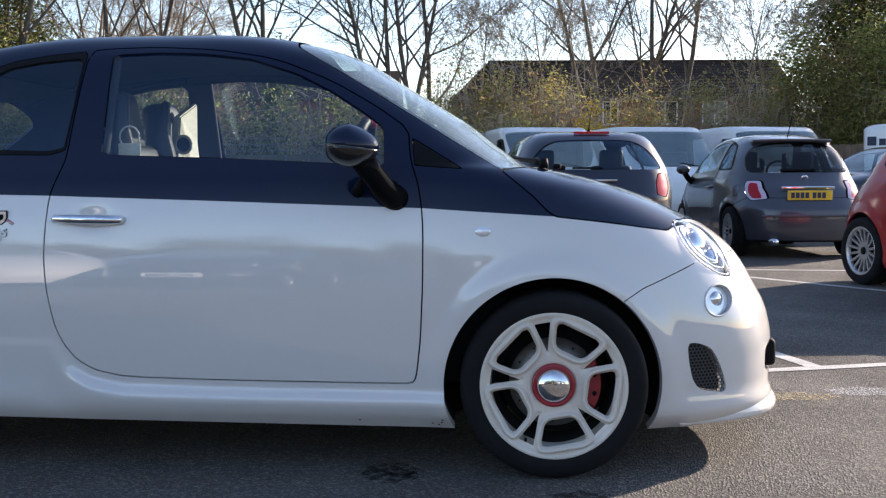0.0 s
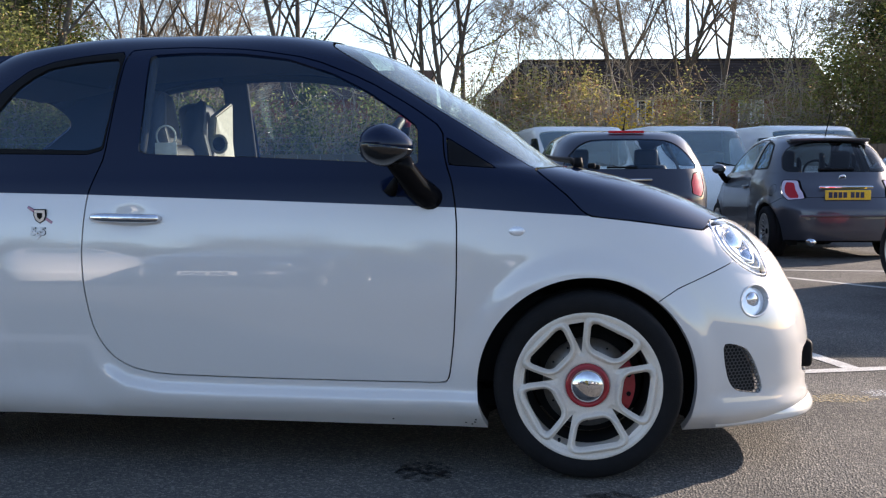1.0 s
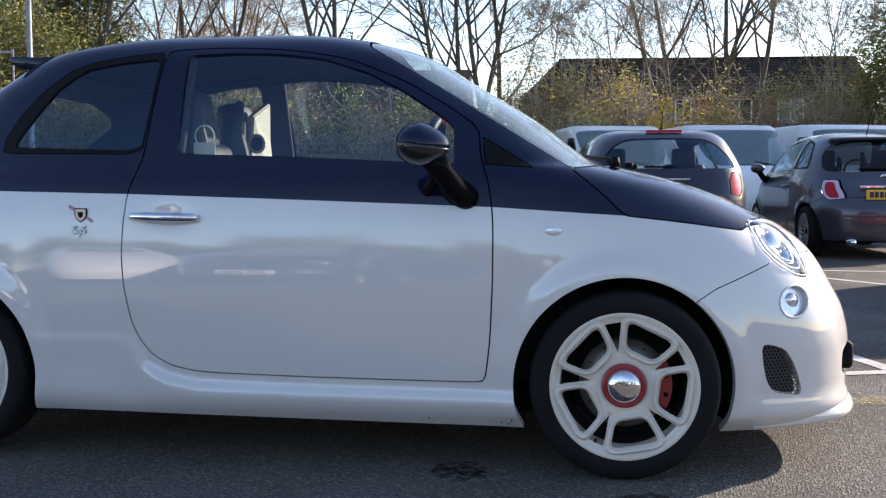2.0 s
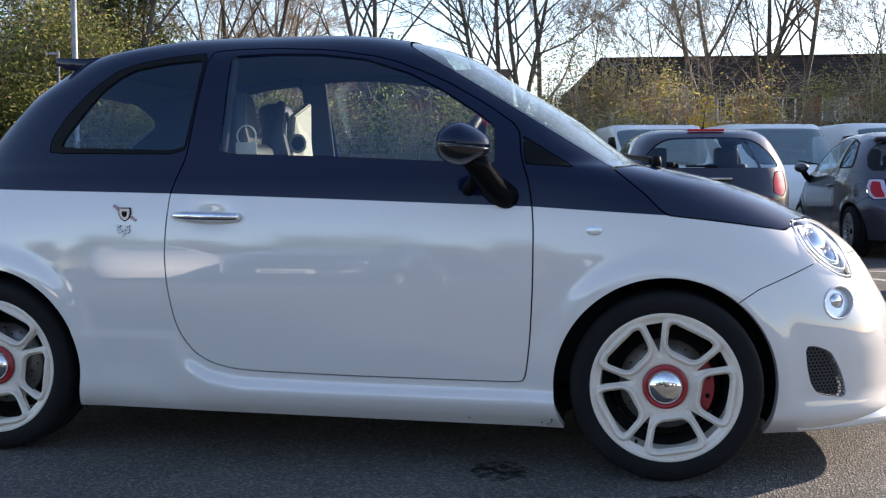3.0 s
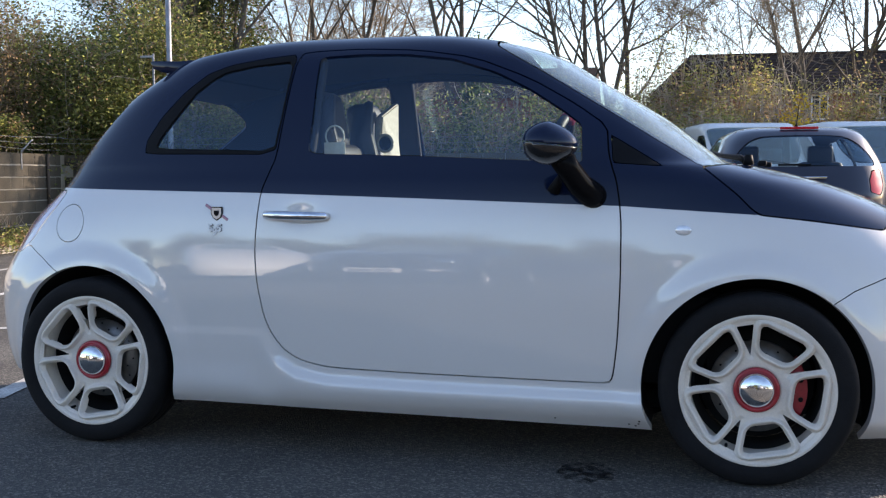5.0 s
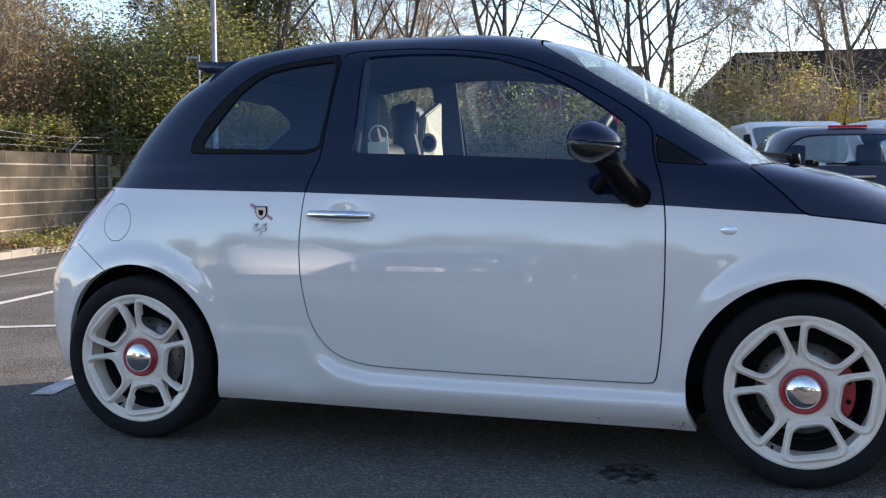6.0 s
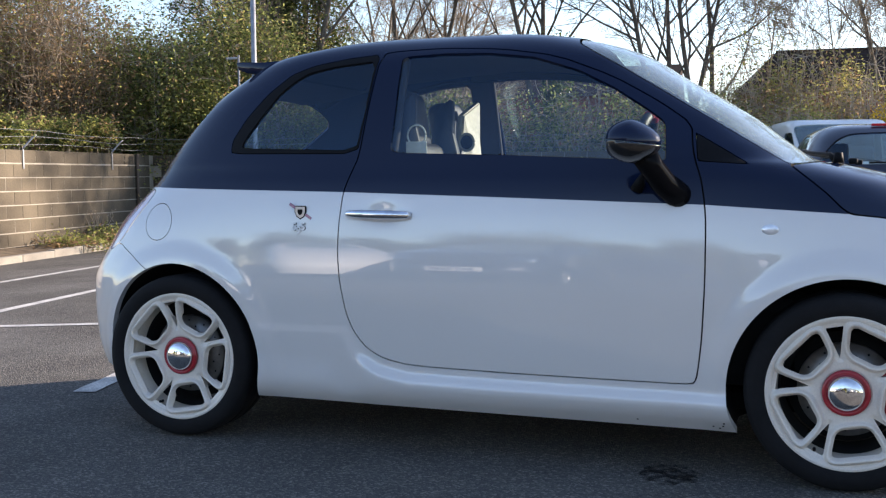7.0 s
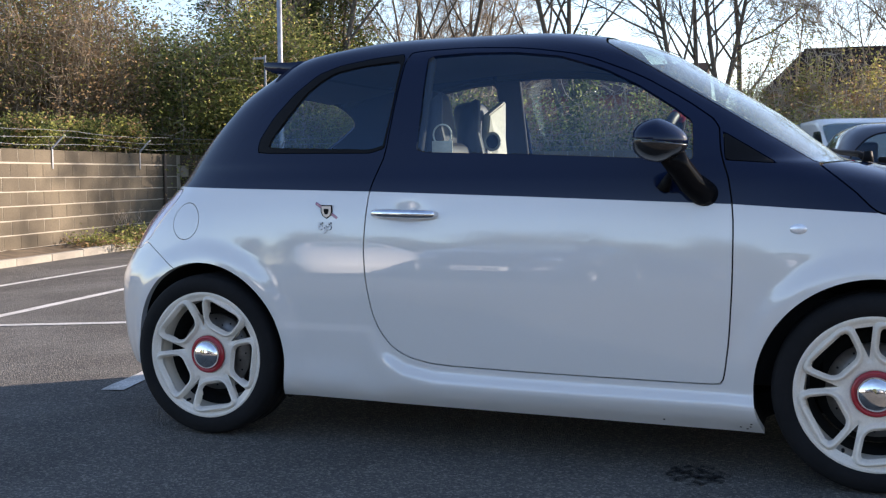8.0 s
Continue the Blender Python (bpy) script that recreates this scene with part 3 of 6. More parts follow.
def five_loop_face():
    """Face of the white wheel: five rounded trapezoid loops between a hub disc and the rim, with slits between the loops."""
    rs, steps = np.linspace(0.045, 0.226, 46), 300
    a = np.linspace(0, 2 * math.pi, steps, endpoint=False)
    r, a = np.meshgrid(rs, a, indexing="ij")
    x, z = r * np.cos(a), r * np.sin(a)
    turn = 2 * math.pi / 5
    a0 = a + math.pi / 2 - radians(10.5)
    k = np.round(a0 / turn)
    da = a0 - k * turn
    u, v = r * np.cos(da), np.abs(r * np.sin(da))
    half = 0.049 + (u - 0.1156) * 0.39
    loop = np.maximum(np.maximum(0.111 - u, u - 0.190), (v - half) * 0.93)
    corner = np.hypot(np.maximum(0.129 - u, 0) + np.maximum(u - 0.170, 0), np.maximum(v - half + 0.018, 0)) - 0.0175
    loop = np.where((v > half - 0.018) & ((u < 0.129) | (u > 0.170)), np.maximum(loop, corner), loop)
    ks = np.round(a0 / turn - 0.5) + 0.5
    ds = a0 - ks * turn
    us, vs = r * np.cos(ds), np.abs(r * np.sin(ds))
    slit = np.maximum(np.maximum(0.106 - us, us - 0.201), (vs - (us - 0.105) * 0.27) * 0.96)
    hole = np.minimum(loop, slit)
    y = 0.024 - 0.018 * step(0.1, 0.215, r) - 0.006 * step(0.0, 0.014, hole) * step(0.24, 0.2, r) + 0.012 * step(0.075, 0.055, r)
    y = y - 0.014 * np.exp(-((loop - 0.011) / 0.0085) ** 4) * step(0.2265, 0.214, r)
    g = np.stack([x, y, z], -1)
    du = np.roll(g, -1, axis=1) - np.roll(g, 1, axis=1)
    dv = np.gradient(g, axis=0)
    n = np.cross(du, dv)
    n /= np.linalg.norm(n, axis=-1, keepdims=True)
    n *= -np.sign(n[..., 1:2])
    idx = np.arange(r.size).reshape(r.shape)
    nx = np.roll(idx, -1, axis=1)
    f = np.stack([idx[:-1], idx[1:], nx[1:], nx[:-1]], -1).reshape(-1, 4)
    sheet = Sheet(g.reshape(-1, 3), n.reshape(-1, 3), [tuple(q) for q in f.tolist()])
    return sheet.cut(-hole.ravel())[0].lipped(0.028)


def many_spoke_face(count=16):
    """Face of a plain alloy wheel with many thin spokes."""
    rs, steps = np.linspace(0.03, 0.205, 24), 256
    a = np.linspace(0, 2 * math.pi, steps, endpoint=False)
    r, a = np.meshgrid(rs, a, indexing="ij")
    x, z = r * np.cos(a), r * np.sin(a)
    turn = 2 * math.pi / count
    ds = a - np.round(a / turn) * turn
    us, vs = r * np.cos(ds), np.abs(r * np.sin(ds))
    hole = np.maximum(np.maximum(0.078 - us, us - 0.192), vs - (us * math.tan(turn / 2) - 0.011))
    y = 0.03 - 0.024 * step(0.06, 0.2, r)
    g = np.stack([x, y, z], -1)
    n = np.zeros_like(g)
    n[..., 1] = -1
    idx = np.arange(r.size).reshape(r.shape)
    nx = np.roll(idx, -1, axis=1)
    f = np.stack([idx[:-1], idx[1:], nx[1:], nx[:-1]], -1).reshape(-1, 4)
    sheet = Sheet(g.reshape(-1, 3), n.reshape(-1, 3), [tuple(q) for q in f.tolist()])
    return sheet.cut(-hole.ravel())[0].lipped(0.02)


def wheel(car, where, far, style, caliper):
    """A wheel under its car: tyre, rim parts, cap, brake disc and caliper."""
    hub = new("wheel")
    hub.parent = car
    hub.matrix_basis = pose(*where, 0, 0, 180 if far else 0)
    lip = 0.222 if style == "loops" else 0.203
    tyre = [(lip - 0.004, 0.012), (lip + 0.004, 0.0), (lip + 0.016, -0.010), (0.5 * (lip + 0.298), -0.015), (0.282, -0.010), (0.290, -0.003), (0.2955, 0.010), (0.298, 0.03), (0.298, 0.058), (0.292, 0.06), (0.292, 0.066),
            (0.298, 0.068), (0.298, 0.125), (0.292, 0.127), (0.292, 0.133), (0.298, 0.135), (0.297, 0.165), (0.290, 0.19), (0.26, 0.205), (lip, 0.19)]
    mesh_part("tyre", *lathe(tyre, 96), RUBBER, hub)
    rim_mat = RIM_WHITE if style == "loops" else RIM_SILVER
    rim = [(lip - 0.016, 0.03), (lip - 0.014, 0.008), (lip - 0.008, 0.001), (lip, -0.005), (lip + 0.009, -0.008), (lip + 0.013, -0.004), (lip + 0.012, 0.006), (lip, 0.014)]
    mesh_part("rim", *lathe(rim, 96), rim_mat, hub)
    mesh_part("barrel", *lathe([(lip - 0.016, 0.03), (lip - 0.022, 0.05), (lip - 0.024, 0.075)], 64), rim_mat if style == "loops" else TRIM, hub)
    # the barrel goes on in plain black beyond the lacquered part
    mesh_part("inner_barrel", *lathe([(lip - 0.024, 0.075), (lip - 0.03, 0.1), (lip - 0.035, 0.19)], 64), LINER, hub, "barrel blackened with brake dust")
    face = five_face if style == "loops" else spoke_face
    face.part("spokes", rim_mat, hub)
    if style == "loops":
        mesh_part("cap_ring", *lathe([(0.0695, 0.018), (0.0685, 0.009), (0.063, 0.006), (0.055, 0.008), (0.053, 0.016)], 64), RED_LACQUER, hub, "red lacquered ring round the centre cap")
        mesh_part("centre_cap", *lathe([(0.0545, 0.012), (0.053, 0.002), (0.047, -0.007), (0.036, -0.013), (0.02, -0.017), (0.001, -0.018)], 64), CHROME, hub, "domed chrome centre cap")
        valve = tube([(0.03, 0.02, -0.2), (0.03, 0.0, -0.2)], [0.005, 0.005], 8)
        valve = ([(-0.088 + v[0] - 0.03, v[1] + 0.004, v[2] + 0.024) for v in valve[0]], valve[1])
        mesh_part("valve", *valve, RUBBER, hub)
    else:
        mesh_part("centre_cap", *lathe([(0.034, 0.03), (0.032, 0.02), (0.001, 0.018)], 32), TRIM, hub)
    mesh_part("brake_disc", *lathe([(0.06, 0.075), (0.142, 0.075), (0.142, 0.097), (0.06, 0.097)], 64), STEEL, hub, "bare steel brake disc")
    mesh_part("hub_bell", *lathe([(0.001, 0.05), (0.07, 0.05), (0.075, 0.08)], 32), TRIM, hub)
    mesh_part("dust_shield", *lathe([(0.001, 0.135), (0.17, 0.135), (0.175, 0.15)], 32), LINER, hub)
    if style == "loops":
        holes = []
        for i in range(24):
            w = 2 * math.pi * i / 24
            rr = 0.105 if i % 2 else 0.125
            holes.append(tube([(rr * math.cos(w), 0.0740, rr * math.sin(w)), (rr * math.cos(w), 0.0755, rr * math.sin(w))], [0.0035, 0.0035], 8))
        tagged(mesh_part("disc_holes", *joined(*holes), LINER, hub), "", "", "", "stuff")
    if caliper:
        rs, pieces = [], []
        for i in range(9):
            w = radians(-38 + i * 9.5) * (-1 if far else 1)
            for rr, yy in ((0.095, 0.045), (0.150, 0.045), (0.153, 0.11), (0.095, 0.11)):
                rs.append((rr * math.cos(w), yy + (0.01 if i in (0, 8) else 0.0), rr * math.sin(w)))
        fs = [(i * 4 + k, i * 4 + (k + 1) % 4, i * 4 + 4 + (k + 1) % 4, i * 4 + 4 + k) for i in range(8) for k in range(4)] + [(0, 1, 2, 3), (35, 34, 33, 32)]
        mesh_part("brake_caliper", rs, fs, RED_LACQUER, hub, "red painted brake caliper", smooth=False)
        for z in (-0.03, 0.03):
            mesh_part("bolt", *tube([(0.13, 0.046, z), (0.13, 0.038, z)], [0.008, 0.007], 8), TRIM, hub)
    return hub


five_face, spoke_face = five_loop_face(), many_spoke_face()


def seat(car, y, side):
    """A front sports seat with cream side panels and a belt guide ring on each shoulder."""
    holder = new("front_seat")
    holder.parent = car
    holder.matrix_basis = pose(-1.42 if side < 0 else -1.50, y, 0.42, 0, -10, 0)
    part("backrest", box_bm((0.13, 0.38, 0.66), (0, 0, 0.33), 0.05, 3), SEAT_BLACK, holder, smooth=True)
    part("cushion", box_bm((0.5, 0.46, 0.16), (0.24, 0, 0.0), 0.05, 3), SEAT_BLACK, holder, smooth=True)
    part("headrest", box_bm((0.11, 0.24, 0.24), (-0.01, 0, 0.74), 0.05, 3), SEAT_BLACK, holder, smooth=True)
    outline = [(-1.545, 0.60), (-1.545, 0.98), (-1.534, 1.043), (-1.512, 1.2), (-1.445, 1.252), (-1.447, 1.13), (-1.425, 1.043), (-1.40, 0.9), (-1.33, 0.6)]
    if side > 0:
        # sunlit cream shoulder panel of the backrest, facing forwards
        bm = bmesh.new()
        front = [(-1.561, -0.086, 0.80), (-1.557, -0.086, 1.03), (-1.541, -0.086, 1.21), (-1.505, 0.038, 1.274), (-1.509, 0.050, 1.105), (-1.505, 0.070, 1.0), (-1.50, 0.08, 0.80)]
        low = [bm.verts.new((px, y + dy, pz)) for px, dy, pz in front]
        top = [bm.verts.new((px - 0.035, y + dy + 0.012, pz)) for px, dy, pz in front]
        bm.faces.new(low)
        bm.faces.new(list(reversed(top)))
        for i in range(len(front)):
            j = (i + 1) % len(front)
            bm.faces.new((low[j], low[i], top[i], top[j]))
        bmesh.ops.recalc_face_normals(bm, faces=bm.faces[:])
        bmesh.ops.bevel(bm, geom=bm.edges[:], offset=0.006, segments=2, affect="EDGES")
        panel = part("shoulder_panel", bm, SEAT_CREAM, holder, "cream leather shoulder panel")
        panel.matrix_parent_inverse = holder.matrix_basis.inverted()
    for s, mat, name in ((-1, SEAT_BLACK, "near_bolster"), (1, SEAT_BLACK, "far_bolster")):
        if side > 0 and s > 0:
            continue
        if side > 0:
            outline_here = [(px - 0.10, pz - 0.06) for px, pz in outline]
        else:
            outline_here = outline
        bm = bmesh.new()
        y0, y1 = y + s * 0.175, y + s * 0.225
        low = [bm.verts.new((px, y0, pz)) for px, pz in outline_here]
        top = [bm.verts.new((px + 0.006, y1, pz - 0.006)) for px, pz in outline_here]
        bm.faces.new(low)
        bm.faces.new(list(reversed(top)))
        for i in range(len(outline)):
            j = (i + 1) % len(outline)
            bm.faces.new((low[j], low[i], top[i], top[j]))
        bmesh.ops.recalc_face_normals(bm, faces=bm.faces[:])
        bmesh.ops.bevel(bm, geom=bm.edges[:], offset=0.008, segments=2, affect="EDGES")
        bolster = part(name, bm, mat, holder, smooth=True)
        bolster.matrix_parent_inverse = holder.matrix_basis.inverted()
        if s > 0:
            continue
        yy, thick = y - (0.232 if side < 0 else 0.092), 0.0032 if side < 0 else 0.0065
        cx = -1.430 if side < 0 else -1.528
        ring = [(cx + 0.034 * math.cos(w), yy, 1.094 + 0.036 * math.sin(w)) for w in [math.pi * i / 12 for i in range(25)]]
        extra = [mesh_part("belt_guide", *tube(ring, [thick] * 25, 8), SEAT_CREAM, holder, "cream belt guide ring")]
        if side > 0:
            extra.append(mesh_part("guide_hollow", *tube([(cx, yy + 0.004, 1.094), (cx, yy, 1.094)], [0.031, 0.031], 20), LINER, holder))
        else:
            extra.append(part("seat_tag", box_bm((0.078, 0.004, 0.055), (cx, yy - 0.002, 1.045), 0.002), SEAT_CREAM, holder, "cream stitched tag"))
        for ob in extra:
            ob.matrix_parent_inverse = holder.matrix_basis.inverted()
    return holder


def roof_spoiler(car, paint, half, tip):
    """A lip over the rear window, drooping towards its ends."""
    bm, rows = bmesh.new(), []
    for yy in np.linspace(-half, half, 25):
        sag = 0.03 * (abs(yy) / half) ** 2.2
        rows.append([bm.verts.new((px + sag, yy, pz - 0.25 * sag)) for px, pz in ((-2.07, 1.404), (-2.16, 1.400), (tip + 0.02, 1.405), (tip, 1.402), (tip + 0.010, 1.376), (tip + 0.05, 1.360), (-2.10, 1.350))])
    for a, b in zip(rows[:-1], rows[1:]):
        for k in range(6):
            bm.faces.new((a[k], a[k + 1], b[k + 1], b[k]))
    bm.faces.new(rows[0])
    bm.faces.new(list(reversed(rows[-1])))
    bmesh.ops.recalc_face_normals(bm, faces=bm.faces[:])
    bmesh.ops.bevel(bm, geom=bm.edges[:], offset=0.002, segments=1, affect="EDGES")
    return part("roof_spoiler", bm, paint, car, smooth=True)


def small_car(name, label, category, group, at, lower, upper, style, detailed, levels=170, around=250, rear_screen=REAR_SCREEN):
    """The two-door hatchback with all its panels, glass, lamps, wheels and cabin."""
    car = thing(name, label, category, group)
    sheet = SMALL_CAR.sheet(levels, around)
    under = np.array([[-3.0, 0.215], [-2.66, 0.215], [-2.6, 0.17], [-1.97, 0.165], [-0.345, 0.149], [0.3, 0.132], [0.9, 0.132]])
    sheet = sheet.cut(np.interp(sheet.v[:, 0], under[:, 0], under[:, 1]) - sheet.v[:, 2])[0]
    for cx in (0.0, REAR_AXLE - 0.01):
        sheet = sheet.split(circle_field(cx, 0.292, 0.347))[1]
    gap = 0.0024 if detailed else 0.004
    screen, sheet = sheet.split(outline_field(SCREEN), 0.003)
    bonnet, sheet = sheet.split(outline_field(BONNET), gap)
    lamp, sheet = sheet.split(outline_field(rounded(HEADLIGHT)), gap)
    lamp2, bonnet = bonnet.split(outline_field(rounded(HEADLIGHT)), gap)
    rear_glass, sheet = sheet.split(outline_field(rounded(rear_screen, 2, 0.09)), 0.003)
    seal, sheet = sheet.split(outline_field(rounded(QUARTER_SEAL, 1, 0.1)), 0.0015)
    quarter, seal = seal.split(outline_field(rounded(QUARTER_GLASS, 1, 0.1)), 0.0015)
    door_field = outline_field(rounded(DOOR, 1))
    shut = sheet.split(lambda x, z: np.abs(door_field(x, z)) - 0.013)[0]
    door, sheet = sheet.split(door_field, gap)
    pane, door = door.split(outline_field(rounded(DOOR_GLASS, 1, 0.06)), 0.002)
    tail, sheet = sheet.split(outline_field(rounded(TAIL_LAMP, 1, 0.12)), gap)
    core, tail = tail.split(outline_field(rounded(TAIL_CORE, 1, 0.12)))
    nose, sheet = sheet.split(outline_field(FRONT_BUMPER), gap * 0.7)
    stern, sheet = sheet.split(outline_field(REAR_BUMPER), gap * 0.7)
    fog, nose = nose.split(circle_field(0.541, 0.549, 0.049), gap)
    vent, nose = nose.split(outline_field(rounded(VENT)), 0.001)
    mouth, nose = nose.split(outline_field(rounded(LOWER_GRILLE)), 0.001)
    flap, sheet = sheet.split(circle_field(-2.408, 0.788, 0.068), 0.0016)
    trim, sheet = sheet.split(outline_field(CORNER_TRIM), 0.0015)
    tone = lambda x, z: tone_line(x) - z
    door_up, door = door.split(tone)
    top, sheet = sheet.split(tone)
    roof, top = top.split(lambda x, z: np.interp(x, [-2.6, -2.3, -2.0, -1.6, -1.37, -1.15, -0.94, -0.74, -0.54, -0.35, -0.18], [1.2, 1.30, 1.385, 1.415, 1.429, 1.419, 1.388, 1.309, 1.2, 1.085, 0.98]) - z)
    fender, flank = sheet.split(lambda x, z: -1.2 - x)
    cowl_side, rear_side = top.split(lambda x, z: -1.2 - x)

    roof.both().part("roof_panel", upper, car)
    roof.moved(0.03).both().part("headlining", HEADLINER, car)
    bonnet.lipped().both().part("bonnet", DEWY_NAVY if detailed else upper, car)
    screen.moved(0.004).both().part("windscreen", DEWY_SCREEN if detailed else SCREEN_GLASS, car)
    rear_glass.moved(0.003).both().part("rear_window", GLASS_DARK if detailed else GLASS_BLACK, car)
    nose.lipped(0.02).both().part("front_bumper", lower, car)
    stern.lipped(0.02).both().part("rear_bumper", lower, car)
    mouth.moved(0.02).both().part("lower_grille", TRIM, car)
    for s in (False, True):
        turn = (lambda sh: sh.mirrored()) if s else (lambda sh: sh)
        y = 1 if s else -1
        turn(fender.lipped(0.02)).part("front_wing", lower, car)
        turn(flank.lipped(0.02)).part("rear_quarter_panel", lower, car)
        turn(cowl_side.lipped()).part("scuttle_panel", upper, car)
        turn(rear_side.lipped()).part("rear_pillar_panel", upper, car)
        turn(trim.lipped()).part("corner_trim", TRIM, car)
        leaf = turn(door.lipped()).part("door", lower, car)
        turn(door_up.lipped()).part("door_upper", upper, leaf)
        turn(pane.moved(0.006)).part("door_window", GLASS, leaf)
        turn(shut.moved(0.016)).part("door_seal", LINER, car)
        turn(seal.lipped()).part("window_seal", TRIM, car)
        lean = Matrix.Rotation(y * radians(21.5), 4, "X")
        part("pillar_trim", box_bm((0.115, 0.03, 0.50), (-1.535, y * 0.615, 1.14), 0.012, 2, lean), HEADLINER, car, smooth=True)
        turn(quarter.moved(0.005)).part("quarter_window", GLASS_DARK, car)
        turn(flap.lipped()).part("fuel_flap" if not s else "filler_blank", lower, car)
        lamp_unit = turn(tail).part("tail_lamp", LENS_PALE, car, "red and clear tail lamp")
        turn(core).part("red_lens", LENS_MAUVE if detailed else LENS_RED, lamp_unit)
        unit = turn(lamp.moved(0.022)).part("headlight", BOWL, car, "chrome bowl headlight under a clear lens")
        if detailed:
            inside = outline_field(rounded(HEADLIGHT))(lamp.v[:, 0], lamp.v[:, 2])
            dome = turn(lamp.moved((0.022 * (np.exp(np.minimum(inside, 0) / 0.03) - 1))[:, None]))
            mesh_part("lens", dome.v, dome.f, LENS_CLEAR, unit)
        else:
            turn(lamp).part("lens", LENS_CLEAR, unit)
        unit2 = turn(fog.moved(0.014)).part("front_lamp", BOWL, car)
        turn(fog).part("lens", LENS_CLEAR, unit2)
        turn(vent.moved(0.03)).part("vent_backing", LINER, car)
        # arch liners
        for cx in (0.0, REAR_AXLE - 0.01):
            vs, fs = [], []
            for i in range(25):
                w = radians(-24 + i * 228 / 24)
                for yy, rr in ((0.79, 0.3475), (0.74, 0.358), (0.5, 0.358), (0.44, 0.12)):
                    px, pz = cx + rr * math.cos(w), 0.292 + rr * math.sin(w)
                    vs.append((px, y * min(yy, SMALL_CAR.side(px, max(pz, 0.14)) - 0.012) if yy > 0.6 else y * yy, max(pz, 0.12)))
            for i in range(24):
                for k in range(3):
                    fs.append((i * 4 + k, i * 4 + k + 1, i * 4 + 5 + k, i * 4 + 4 + k))
            mesh_part("arch_liner", vs, fs, LINER, car)
        for cx in (0.0, REAR_AXLE):
            wheel(car, (cx, y * 0.785, WHEEL_R - 0.001), s, style, detailed and cx == 0.0)
        # mirror
        arm = new("door_mirror")
        arm.parent = leaf
        for pname, low in (("cap", False), ("lower_shell", True)):
            bm = bmesh.new()
            bmesh.ops.create_uvsphere(bm, u_segments=40, v_segments=24, radius=1.0)
            for v in bm.verts:
                t = (v.co.x + 1) / 2
                v.co = Vector((v.co.x * 0.085, v.co.y * (0.105 - 0.03 * t), v.co.z * (0.066 - 0.022 * max(0.0, v.co.x)) - (0.01 if v.co.z < 0 else 0.0) * max(0.0, v.co.x)))
                v.co.x = max(v.co.x, -0.070)
            split = bmesh.ops.bisect_plane(bm, geom=bm.verts[:] + bm.edges[:] + bm.faces[:], plane_co=(0, 0, -0.004 if low else -0.001), plane_no=(0.12, 0, 1), clear_outer=low, clear_inner=not low)
            edges = [e for e in split["geom_cut"] if isinstance(e, bmesh.types.BMEdge)]
            bmesh.ops.holes_fill(bm, edges=edges, sides=0)
            bmesh.ops.translate(bm, vec=(-0.613, y * 0.93, 1.050), verts=bm.verts)
            part(pname, bm, GLOSS_BLACK if low else upper, arm, smooth=True)
        foot = tube([(-0.585, y * 0.905, 1.015), (-0.565, y * 0.875, 0.975), (-0.535, y * 0.835, 0.925), (-0.505, y * 0.79, 0.895), (-0.495, y * 0.765, 0.885)], [0.040, 0.037, 0.039, 0.042, 0.040], 16)
        mesh_part("stalk", *foot, STALK_BLACK, arm)
        mesh_part("mirror_base", *tube([(-0.60, y * 0.80, 0.955), (-0.612, y * 0.785, 0.93), (-0.625, y * 0.772, 0.905)], [0.006, 0.016, 0.022], 8), TRIM, arm)
        # door handle
        yy = SMALL_CAR.side(-1.49, 0.823)
        bar = tube([(-1.611, y * (yy + 0.006), 0.823), (-1.600, y * (yy + 0.022), 0.824), (-1.55, y * (yy + 0.032), 0.824), (-1.44, y * (yy + 0.032), 0.822), (-1.388, y * (yy + 0.022), 0.821), (-1.377, y * (yy + 0.006), 0.821)],
                   [0.009, 0.0145, 0.0155, 0.0155, 0.0145, 0.009], 14)
        mesh_part("door_handle", *bar, CHROME if detailed else lower, leaf, "chrome pull handle" if detailed else "")
        seat(car, y * 0.36, y)
    part("underbody", box_bm((2.95, 1.1, 0.06), (-1.15, 0, 0.21), 0.01), LINER, car)
    part("floor_tub", box_bm((2.2, 1.3, 0.3), (-1.2, 0, 0.42), 0.05), LINER, car)
    part("engine_block", box_bm((0.75, 0.8, 0.5), (0.1, 0, 0.48), 0.05), LINER, car)
    part("dashboard", box_bm((0.42, 1.22, 0.2), (-0.35, 0, 0.87), 0.06, 3), SEAT_BLACK, car, smooth=True)
    part("rear_bench", box_bm((0.2, 1.1, 0.55), (-2.1, 0, 0.72), 0.07, 3, Matrix.Rotation(radians(-15), 4, "Y")), SEAT_BLACK, car, smooth=True)
    ring = [(-0.70 + 0.06 * math.sin(2 * math.pi * i / 32), -0.36 + 0.18 * math.cos(2 * math.pi * i / 32), 0.985 + 0.175 * math.sin(2 * math.pi * i / 32)) for i in range(33)]
    mesh_part("steering_wheel", *tube(ring, [0.017] * 33, 10), SEAT_BLACK, car)
    if detailed:
        mesh_part("rim_marker", *tube(ring[6:11], [0.0185] * 5, 10), RED_LACQUER, car, "red stitched marker on the steering wheel")
    return car, nose, vent


# ---- the white and navy car in the middle ----
main_car, nose_sheet, vent_sheet = small_car("hatchback_car", "pearl white and dark navy two-tone hatchback car with white wheels", "car", "parked cars", None, WHITE_PAINT, NAVY_PAINT, "loops", True)


def on_side(x, z, out=0.0):
    return Vector((x, -SMALL_CAR.side(x, z) - out, z))


